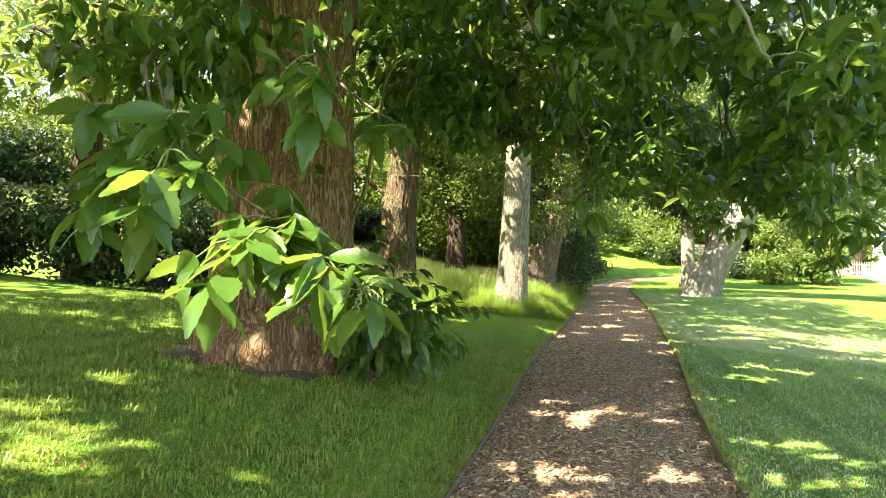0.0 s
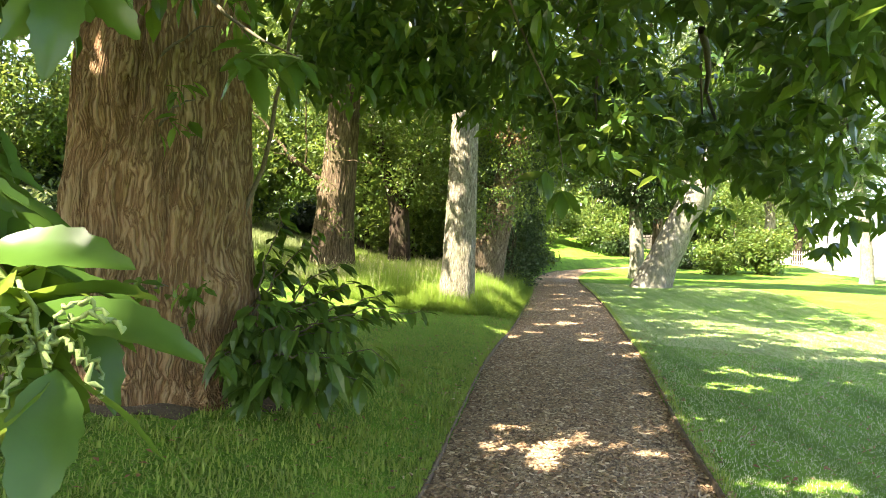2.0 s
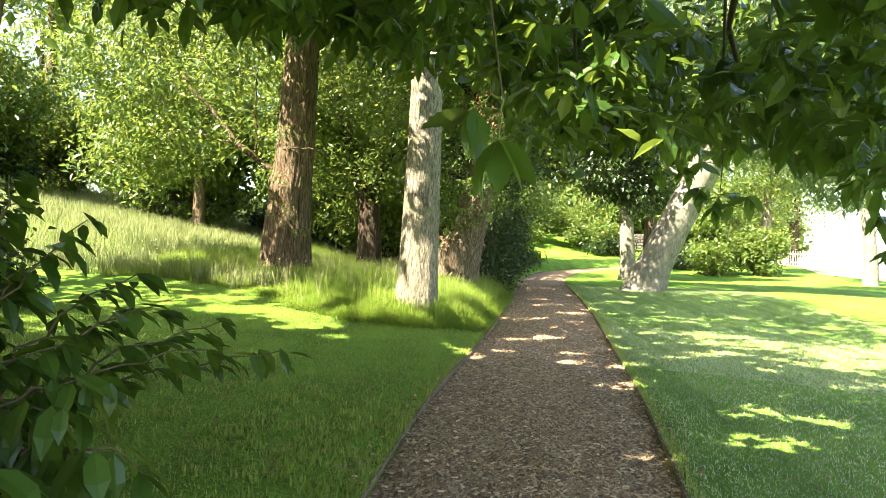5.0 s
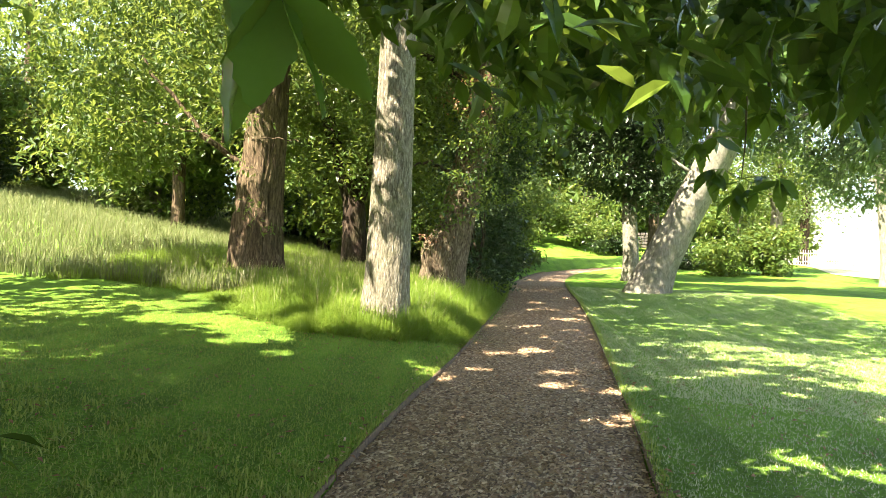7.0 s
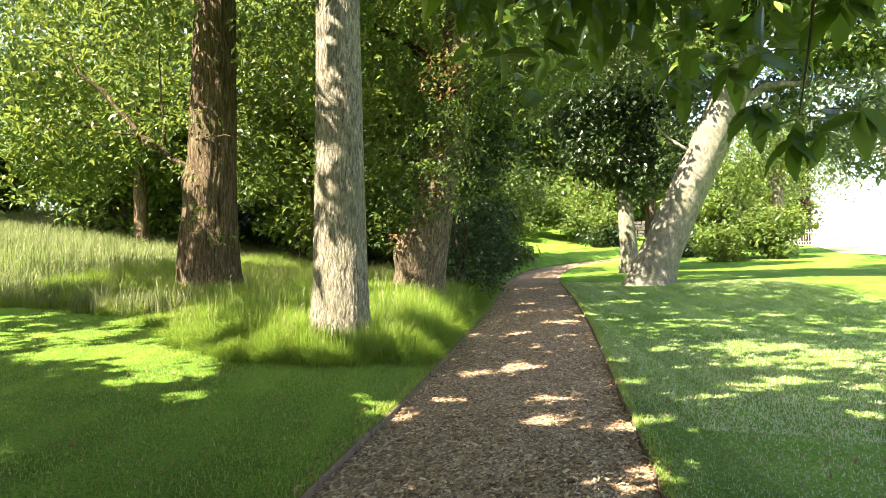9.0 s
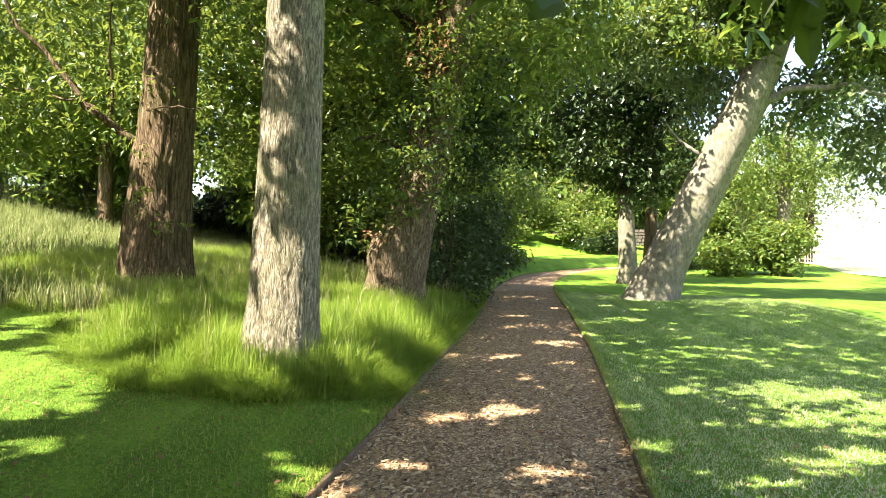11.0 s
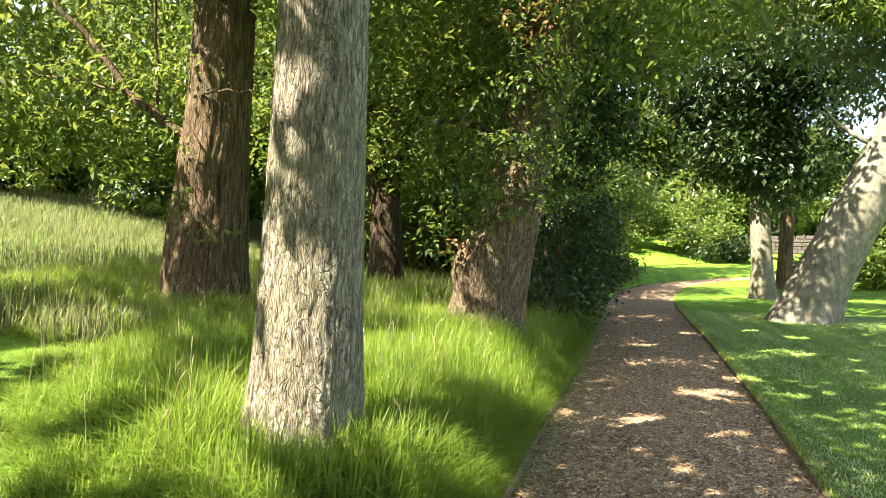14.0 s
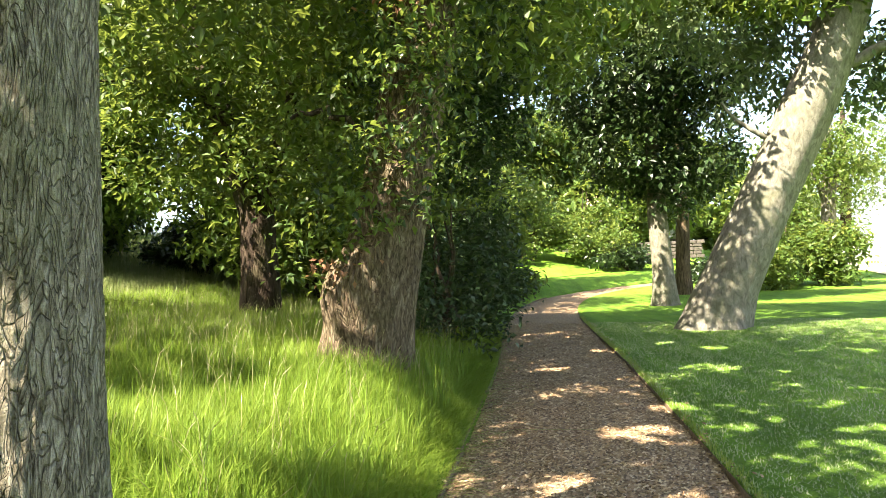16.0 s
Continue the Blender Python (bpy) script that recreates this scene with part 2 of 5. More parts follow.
CATKIN = plain_material("pale_catkin", (0.15, 0.21, 0.06), (0.27, 0.33, 0.12), 120)
STONE = plain_material("dark_garden_stone", (0.03, 0.027, 0.022), (0.11, 0.095, 0.075), 9, 0.9, 0.7, 0.03)
RENDERED = plain_material("pale_rendered_wall", (0.62, 0.58, 0.52), (0.78, 0.75, 0.69), 5)
TILE_ROOF = plain_material("pale_roof_tile", (0.34, 0.25, 0.20), (0.52, 0.42, 0.35), 12)
GLASS_DARK = plain_material("dark_window_glass", (0.02, 0.025, 0.03), (0.04, 0.045, 0.05), 3, 0.1, 0.0)
FENCE_WOOD = plain_material("silvered_fence_wood", (0.30, 0.28, 0.24), (0.52, 0.49, 0.43), 15)

# ---- numeric helpers ----
RNG = np.random.default_rng(7)


def vnoise(p, seed=0):
    """Smooth lattice noise in 0..1 at points p (N, 3)."""
    i = np.floor(p).astype(np.int64)
    f = p - i
    f = f * f * (3 - 2 * f)
    out = np.zeros(len(p))
    for dx in (0, 1):
        for dy in (0, 1):
            for dz in (0, 1):
                h = (i[:, 0] + dx) * 374761393 + (i[:, 1] + dy) * 668265263 + (i[:, 2] + dz) * 2147483647 + seed * 1274126177
                h = (h ^ (h >> 13)) * 1274126177 & 0xFFFFFFFF
                h = ((h ^ (h >> 16)) & 0xFFFF) / 65535.0
                w = (f[:, 0] if dx else 1 - f[:, 0]) * (f[:, 1] if dy else 1 - f[:, 1]) * (f[:, 2] if dz else 1 - f[:, 2])
                out += w * h
    return out


def smooth(a, b, v):
    t = np.clip((np.asarray(v, float) - a) / (b - a), 0, 1)
    return t * t * (3 - 2 * t)


def array_mesh(name, verts, faces, material, shade=False):
    """A mesh from arrays: verts (N, 3), faces (M, k) of one size."""
    me = bpy.data.meshes.new(name)
    verts, faces = np.asarray(verts, np.float32), np.asarray(faces, np.int32)
    k = faces.shape[1]
    me.vertices.add(len(verts))
    me.vertices.foreach_set("co", verts.ravel())
    me.loops.add(faces.size)
    me.loops.foreach_set("vertex_index", faces.ravel())
    me.polygons.add(len(faces))
    me.polygons.foreach_set("loop_start", np.arange(0, faces.size, k, dtype=np.int32))
    me.polygons.foreach_set("use_smooth", np.full(len(faces), shade))
    me.materials.append(material)
    me.update(calc_edges=True)
    return me


def link_part(name, me, parent, label="", kind=""):
    ob = new(name, me)
    ob.parent = parent
    return tagged(ob, label, "", "", kind)


def thing(name, at, label, category, group="", kind=""):
    ob = new(name)
    ob.location = at
    ob.empty_display_size = 0.2
    return tagged(ob, label, category, group, kind)


def tube_arrays(points, radii, sides=8):
    """A tapered tube along points, closed at its end."""
    p = np.asarray(points, float)
    t = np.gradient(p, axis=0)
    t /= np.linalg.norm(t, axis=1)[:, None] + 1e-9
    ref = np.where(np.abs(t[:, 2:3]) > 0.9, np.array([[1.0, 0, 0]]), np.array([[0, 0, 1.0]]))
    a = np.cross(t, ref)
    a /= np.linalg.norm(a, axis=1)[:, None]
    b = np.cross(t, a)
    th = np.linspace(0, 2 * np.pi, sides, endpoint=False)
    ring = np.cos(th)[None, :, None] * a[:, None] + np.sin(th)[None, :, None] * b[:, None]
    v = (p[:, None] + ring * np.asarray(radii, float)[:, None, None]).reshape(-1, 3)
    n = len(p)
    i, j = np.meshgrid(np.arange(n - 1), np.arange(sides), indexing="ij")
    f = np.stack([i * sides + j, i * sides + (j + 1) % sides, (i + 1) * sides + (j + 1) % sides, (i + 1) * sides + j], -1).reshape(-1, 4)
    return v, f


def bend(a, b, sag=0.0, wobble=0.0, n=8):
    """Points from a to b, sagging or arched, a little crooked."""
    a, b = np.array(a, float), np.array(b, float)
    s = np.linspace(0, 1, n)[:, None]
    p = a + (b - a) * s
    p[:, 2] -= sag * 4 * (s * (1 - s))[:, 0]
    w = RNG.normal(0, wobble, (n, 3))
    w[0] = 0
    return p + w


def joined(arrays):
    vs, fs, k = [], [], 0
    for v, f in arrays:
        vs.append(v)
        fs.append(f + k)
        k += len(v)
    return np.concatenate(vs), np.concatenate(fs)


FOLDED = (np.array([(0, 0, 0), (-0.5, 0.42, 0.07), (0, 0.45, 0), (0.5, 0.42, 0.07), (0, 1, -0.12)], float), np.array([(0, 2, 1), (1, 2, 4), (0, 3, 2), (3, 4, 2)]))
SIMPLE = (np.array([(0, 0, 0), (-0.5, 0.45, 0.08), (0.5, 0.45, 0.08), (0, 1, -0.1)], float), np.array([(0, 3, 1), (0, 2, 3)]))
BROAD = (np.array([(0, 0, 0), (-0.44, 0.28, 0.05), (0, 0.3, 0), (0.44, 0.28, 0.05), (-0.46, 0.62, 0.03), (0, 0.64, -0.03), (0.46, 0.62, 0.03), (0, 1, -0.13)], float),
         np.array([(0, 2, 1), (0, 3, 2), (1, 2, 5), (1, 5, 4), (2, 3, 6), (2, 6, 5), (4, 5, 7), (5, 6, 7)]))


def leaf_arrays(at, length, width, droop, template, spread=0.5, heading=None):
    """One leaf at each place: random heading, hanging by about droop radians, tilted."""
    tv, tf = template
    n = len(at)
    h = RNG.uniform(0, 2 * np.pi, n) if heading is None else heading
    d = RNG.normal(droop, spread, n)
    r = RNG.normal(0, spread, n)
    y = np.stack([np.cos(h) * np.cos(d), np.sin(h) * np.cos(d), -np.sin(d)], -1)
    x0 = np.stack([-np.sin(h), np.cos(h), np.zeros(n)], -1) * -1
    z0 = np.cross(x0, y)
    x = x0 * np.cos(r)[:, None] + z0 * np.sin(r)[:, None]
    z = np.cross(x, y)
    L = length * RNG.uniform(0.65, 1.25, n)
    W = L * width * RNG.uniform(0.85, 1.15, n)
    v = at[:, None] + tv[None, :, 0:1] * (x * W[:, None])[:, None] + tv[None, :, 1:2] * (y * L[:, None])[:, None] + tv[None, :, 2:3] * (z * L[:, None])[:, None]
    f = tf[None] + (np.arange(n) * len(tv))[:, None, None]
    return v.reshape(-1, 3), f.reshape(-1, 3)


def clumps(balls, count, per, sigma, shell=0.5):
    """Leaf places: count twig ends spread through the balls (x, y, z, rx, ry, rz), with per leaves round each."""
    balls = np.array(balls, float)
    vol = balls[:, 3] * balls[:, 4] * balls[:, 5]
    pick = RNG.choice(len(balls), count, p=vol / vol.sum())
    d = RNG.normal(0, 1, (count, 3))
    d /= np.linalg.norm(d, axis=1)[:, None]
    rad = RNG.uniform(0, 1, count) ** (1 / 3) * (1 - shell) + shell * RNG.uniform(0.7, 1.0, count)
    c = balls[pick, :3] + d * balls[pick, 3:] * rad[:, None]
    keep = vnoise(c * 0.55, 3) + 0.5 * vnoise(c * 1.5, 4) > 0.55
    c = c[keep]
    p = np.repeat(c, per, axis=0) + RNG.normal(0, 1, (len(c) * per, 3)) * np.array([sigma, sigma, sigma * 0.6])
    return p


def trunk_mesh(name, pts, radii, material, sides=72, rows=90, ridge=0.02, cells=9.0, tall=0.22, flare=0.35, lobes=5, seed=1, knots=()):
    """A trunk with ridged bark, root flare and burrs, along pts from the ground up."""
    pts, radii = np.array(pts, float), np.array(radii, float)
    k = np.linspace(0, 1, len(pts))
    s = np.linspace(0, 1, rows) ** 1.15
    line = np.stack([np.interp(s, k, pts[:, i]) for i in range(3)], -1)
    if len(pts) > 2:
        for _ in range(int(rows / len(pts) / 2)):
            line[1:-1] = (line[:-2] + line[2:] + 2 * line[1:-1]) / 4
    rad = np.interp(s, k, radii)
    th = np.linspace(0, 2 * np.pi, sides, endpoint=False)
    S, T = np.meshgrid(np.arange(rows), th, indexing="ij")
    height = line[:, 2][S] - pts[0][2]
    base = rad[S]
    lobe = 1 + 0.5 * np.sin(T * lobes + seed) + 0.3 * np.sin(T * (lobes * 2 + 1) + seed * 2.3)
    base = base * (1 + flare * lobe * np.exp(-height / 0.38))
    low = vnoise(np.stack([np.cos(T) * 1.3, np.sin(T) * 1.3, height * 0.6], -1).reshape(-1, 3) + seed * 9.1, seed).reshape(T.shape)
    base = base * (0.92 + 0.16 * low)
    q = np.stack([np.cos(T) * cells * 0.5, np.sin(T) * cells * 0.5, height * cells * tall], -1).reshape(-1, 3)
    q = q + 0.5 * np.stack([vnoise(q * 0.7 + 31, seed), vnoise(q * 0.7 + 57, seed), np.zeros(len(q))], -1)
    rg = 1 - np.abs(2 * vnoise(q, seed + 1) - 1)
    rg2 = 1 - np.abs(2 * vnoise(q * 2.1, seed + 2) - 1)
    bark = (rg * 0.7 + rg2 * 0.45).reshape(T.shape)
    R = base + ridge * (0.6 - bark) * -1.6
    for ka, kz, ks, kr in knots:
        da = (T - ka + np.pi) % (2 * np.pi) - np.pi
        R = R + kr * np.exp(-((da * base) ** 2 + (height - kz) ** 2) / ks ** 2)
    v = np.stack([line[:, 0][S] + np.cos(T) * R, line[:, 1][S] + np.sin(T) * R, line[:, 2][S]], -1).reshape(-1, 3)
    i, j = np.meshgrid(np.arange(rows - 1), np.arange(sides), indexing="ij")
    f = np.stack([i * sides + j, i * sides + (j + 1) % sides, (i + 1) * sides + (j + 1) % sides, (i + 1) * sides + j], -1).reshape(-1, 4)
    return array_mesh(name, v, f, material, True)


# ---- the lie of the land ----
LINE_Y = (-60, 0, 4.8, 9, 14, 20, 25, 30, 34, 39, 44, 49, 54, 60, 75, 300)
LINE_X = (12.0, 0.42, -0.53, -1.34, -2.14, -3.2, -4.15, -5.25, -6.05, -6.8, -6.9, -5.6, -2.4, 2.5, 16, 16)
RISE_Y = (-60, 0, 5, 6.7, 8.8, 10.5, 12, 16.5, 20, 23, 30, 38, 50, 60, 80, 130, 300)
RISE_Z = (-1.0, 0, 0.12, 0.2, 0.33, 0.41, 0.5, 0.64, 0.79, 0.91, 1.22, 1.53, 2.24, 2.9, 3.5, 3.8, 4)
BANK_Y = (-60, 7, 12, 15, 300)
BANK_A = (0.36, 0.36, 0.06, 0.31, 0.31)
HALF = 0.98
HALF_Y = (-60, 7.0, 10.4, 14.5, 17.0, 24.0, 300)
HALF_V = (0.98, 0.98, 1.08, 1.02, 1.06, 1.03, 1.03)


def eased(y, ys, vs):
    """Interpolation with the corners rounded off."""
    y = np.asarray(y, float)
    return sum(np.interp(y + o, ys, vs) for o in (-1.6, -0.8, 0, 0.8, 1.6)) / 5


def half_width(y):
    """Half the path's width."""
    return eased(y, HALF_Y, HALF_V)


def centre(y):
    return eased(y, LINE_Y, LINE_X)


def land(x, y):
    """Height of the turf at (x, y)."""
    x, y = np.asarray(x, float), np.asarray(y, float)
    u = x - centre(y)
    z = eased(y, RISE_Y, RISE_Z)
    d = np.maximum(-u - half_width(y), 0)
    z = z + eased(y, BANK_Y, BANK_A) * (1 - np.exp(-d / 0.9)) + (0.07 - 0.04 * smooth(8, 14, y)) * np.minimum(d, 14) + 0.15 * np.clip(d - 6, 0, 22) * smooth(13, 22, y) + 0.02 * np.clip(d - 14, 0, 40)
    e = np.maximum(u - half_width(y), 0)
    z = z - 0.05 * np.minimum(e, 5) * (1 - 0.9 * smooth(20, 30, y)) - 0.012 * np.clip(e - 5, 0, 25)
    und = vnoise(np.stack([x * 0.35, y * 0.35, x * 0], -1).reshape(-1, 3), 5).reshape(x.shape) - 0.5
    return z + und * 0.08 * smooth(0.1, 1.5, d + e)


def high(x, y):
    return float(land(np.array([x]), np.array([y]))[0])

# ---- ground, path ----


def ground():
    u = np.concatenate([-np.geomspace(260, 9, 22), np.arange(-8.5, -1.6, 0.35), [-1.4, -1.2, -1.06, -HALF, -0.97, 0, 0.97, HALF, 1.06, 1.2, 1.4], np.arange(1.7, 8.5, 0.35), np.geomspace(9, 260, 22)])
    y = np.concatenate([-np.geomspace(60, 3, 10), np.arange(-2.5, 45, 0.3), np.geomspace(45.5, 420, 40)])
    U, Y = np.meshgrid(u, y)
    X = centre(Y) + U * np.where(np.abs(U) < 1.45, half_width(Y) / HALF, 1.0)
    Z = land(X, Y)
    Z = np.where(np.abs(U) < 0.975, Z - 0.14, Z)
    n, m = U.shape
    i, j = np.meshgrid(np.arange(n - 1), np.arange(m - 1), indexing="ij")
    f = np.stack([i * m + j, i * m + j + 1, (i + 1) * m + j + 1, (i + 1) * m + j], -1).reshape(-1, 4)
    ob = new("ground", array_mesh("ground", np.stack([X, Y, Z], -1).reshape(-1, 3), f, TURF, True))
    tagged(ob, "mown green parkland turf rising beside the path", "lawn", kind="structure")


def mulch_path():
    u = np.linspace(-0.965, 0.965, 30)
    y = np.concatenate([np.arange(-4, 30, 0.08), np.arange(30, 62, 0.4)])
    U, Y = np.meshgrid(u, y)
    X = centre(Y) + U * half_width(Y) / HALF
    p = np.stack([X, Y, X * 0], -1).reshape(-1, 3)
    Z = eased(Y, RISE_Y, RISE_Z) - 0.045 + 0.03 * (1 - (U / HALF) ** 2) + ((vnoise(p * 9, 11) - 0.5) * 0.022 + (vnoise(p * 2, 12) - 0.5) * 0.03).reshape(U.shape)
    n, m = U.shape
    i, j = np.meshgrid(np.arange(n - 1), np.arange(m - 1), indexing="ij")
    f = np.stack([i * m + j, i * m + j + 1, (i + 1) * m + j + 1, (i + 1) * m + j], -1).reshape(-1, 4)
    ob = new("path", array_mesh("path", np.stack([X, Y, Z], -1).reshape(-1, 3), f, MULCH, True))
    tagged(ob, "reddish-brown bark mulch path between mown lawns", "path", kind="structure")
    # loose chips
    n = 21000
    yy = 2.2 + 30 * RNG.uniform(0, 1, n) ** 1.7
    uu = RNG.uniform(-0.97, 1.0, n)
    spill = RNG.uniform(0, 1, n) < 0.04
    uu = np.where(spill, np.sign(uu) * RNG.normal(1.0, 0.09, n), uu)
    xx = centre(yy) + uu * half_width(yy) / HALF
    q = np.stack([xx, yy, xx * 0], -1)
    zz = eased(yy, RISE_Y, RISE_Z) - 0.038 + 0.03 * np.clip(1 - (uu / HALF) ** 2, 0, 1) + (vnoise(q * 9, 11) - 0.5) * 0.022 + (vnoise(q * 2, 12) - 0.5) * 0.03
    zz = np.where(np.abs(uu) > 0.99, land(xx, yy) + 0.012, zz)
    box = np.array([(-1, -1, 0), (1, -1, 0), (0.7, 1, 0), (-0.8, 1, 0), (-0.8, -0.9, 1), (0.9, -0.8, 1), (0.6, 0.8, 1), (-0.7, 0.9, 1)], float)
    quads = np.array([(4, 5, 6, 7), (0, 1, 5, 4), (1, 2, 6, 5), (2, 3, 7, 6), (3, 0, 4, 7)])
    a = RNG.uniform(0, np.pi * 2, n)
    L = RNG.uniform(0.008, 0.026, n)
    W = L * RNG.uniform(0.25, 0.6, n)
    H = RNG.uniform(0.004, 0.010, n)
    tilt = RNG.normal(0, 0.25, n)
    bx = box[None, :, 0] * W[:, None]
    by = box[None, :, 1] * L[:, None]
    bz = box[None, :, 2] * H[:, None] + by * np.sin(tilt)[:, None]
    v = np.stack([xx[:, None] + bx * np.cos(a)[:, None] - by * np.sin(a)[:, None], yy[:, None] + bx * np.sin(a)[:, None] + by * np.cos(a)[:, None], zz[:, None] + bz], -1)
    f = quads[None] + (np.arange(n) * 8)[:, None, None]
    ob = new("bark_chips", array_mesh("bark_chips", v.reshape(-1, 3), f.reshape(-1, 4), CHIP))
    tagged(ob, "loose reddish-brown bark chips strewn over the path", "bark chips", kind="stuff")


def path_edging():
    """Timber boards end to end along both sides of the path, pegged."""
    for side in (-1, 1):
        edge = thing("path_edging", (float(centre(6.0)) + side * HALF, 6.0, high(float(centre(6.0)) + side * HALF, 6.0)), "weathered timber edging boards along the mulch path", "edging", kind="structure")
        y = 1.0
        while y < 44:
            length = RNG.uniform(2.2, 3.0)
            ys = np.linspace(y, y + length - 0.012, 8)
            off = RNG.normal(0, 0.008)
            xs = centre(ys) + side * (half_width(ys) + 0.004 + off)
            zs = eased(ys, RISE_Y, RISE_Z) + (0.006 if side < 0 else -0.008) + RNG.normal(0, 0.006)
            half = 0.013
            sec = np.array([(-half, -0.12), (half, -0.12), (half, 0.0), (half - 0.005, 0.006), (-half + 0.005, 0.006), (-half, 0.0)])
            v = np.stack([xs[:, None] + sec[None, :, 0], np.repeat(ys[:, None], 6, 1), zs[:, None] + sec[None, :, 1] + RNG.normal(0, 0.0015, (8, 6))], -1).reshape(-1, 3)
            i, j = np.meshgrid(np.arange(7), np.arange(6), indexing="ij")
            f = np.stack([i * 6 + j, i * 6 + (j + 1) % 6, (i + 1) * 6 + (j + 1) % 6, (i + 1) * 6 + j], -1).reshape(-1, 4)
            caps = np.array([(0, 5, 4, 3), (0, 3, 2, 1), (42, 45, 46, 47), (42, 43, 44, 45)])
            ob = link_part("board", array_mesh("board", v - np.array(edge.location), np.concatenate([f, caps]), BOARD), edge)
            y += length


def blades(at, height, width, lean, segs=1):
    """Grass blades standing at the places given."""
    n = len(at)
    h = height * RNG.uniform(0.55, 1.3, n)
    a = RNG.uniform(0, 2 * np.pi, n)
    dx, dy = np.cos(a), np.sin(a)
    ln = np.abs(RNG.normal(0, lean, n))
    side = np.stack([-dy, dx, dx * 0], -1) * (width * RNG.uniform(0.7, 1.3, n))[:, None] * 0.5
    out = np.stack([dx * ln, dy * ln, 1 - 0.25 * ln], -1) * h[:, None]
    if segs == 1:
        v = np.stack([at - side, at + side, at + out], 1)
        f = np.array([(0, 1, 2)])[None] + (np.arange(n) * 3)[:, None, None]
        return v.reshape(-1, 3), f.reshape(-1, 3)
    mid = at + np.stack([dx * ln * 0.3, dy * ln * 0.3, np.full(n, 0.6)], -1) * h[:, None]
    v = np.stack([at - side, at + side, mid - side * 0.75, mid + side * 0.75, at + out], 1)
    f = np.array([(0, 1, 3), (0, 3, 2), (2, 3, 4)])[None] + (np.arange(n) * 5)[:, None, None]
    return v.reshape(-1, 3), f.reshape(-1, 3)


def front_of(x, y):
    """Where the mower stops."""
    wob = (vnoise(np.stack([x * 0.8, y * 0.8, x * 0], -1), 21) - 0.5) * 0.9
    return 14.0 + 0.85 * np.clip(-5.6 - x, 0, 3.6) - 0.12 * np.maximum(-9.2 - x, 0) + 1.2 * smooth(-4.3, -3.4, x) + wob


def is_long(x, y):
    """Where the grass is left uncut: round the trees beside the path and the meadow."""
    u = x - centre(y)
    return (y > front_of(x, y) + 0.35 * (vnoise(np.stack([x * 6, y * 6, x * 0], -1), 25) - 0.5)) & (u < -half_width(y) - 0.06) & (y < 31 + np.maximum(-9 - x, 0) * 3)


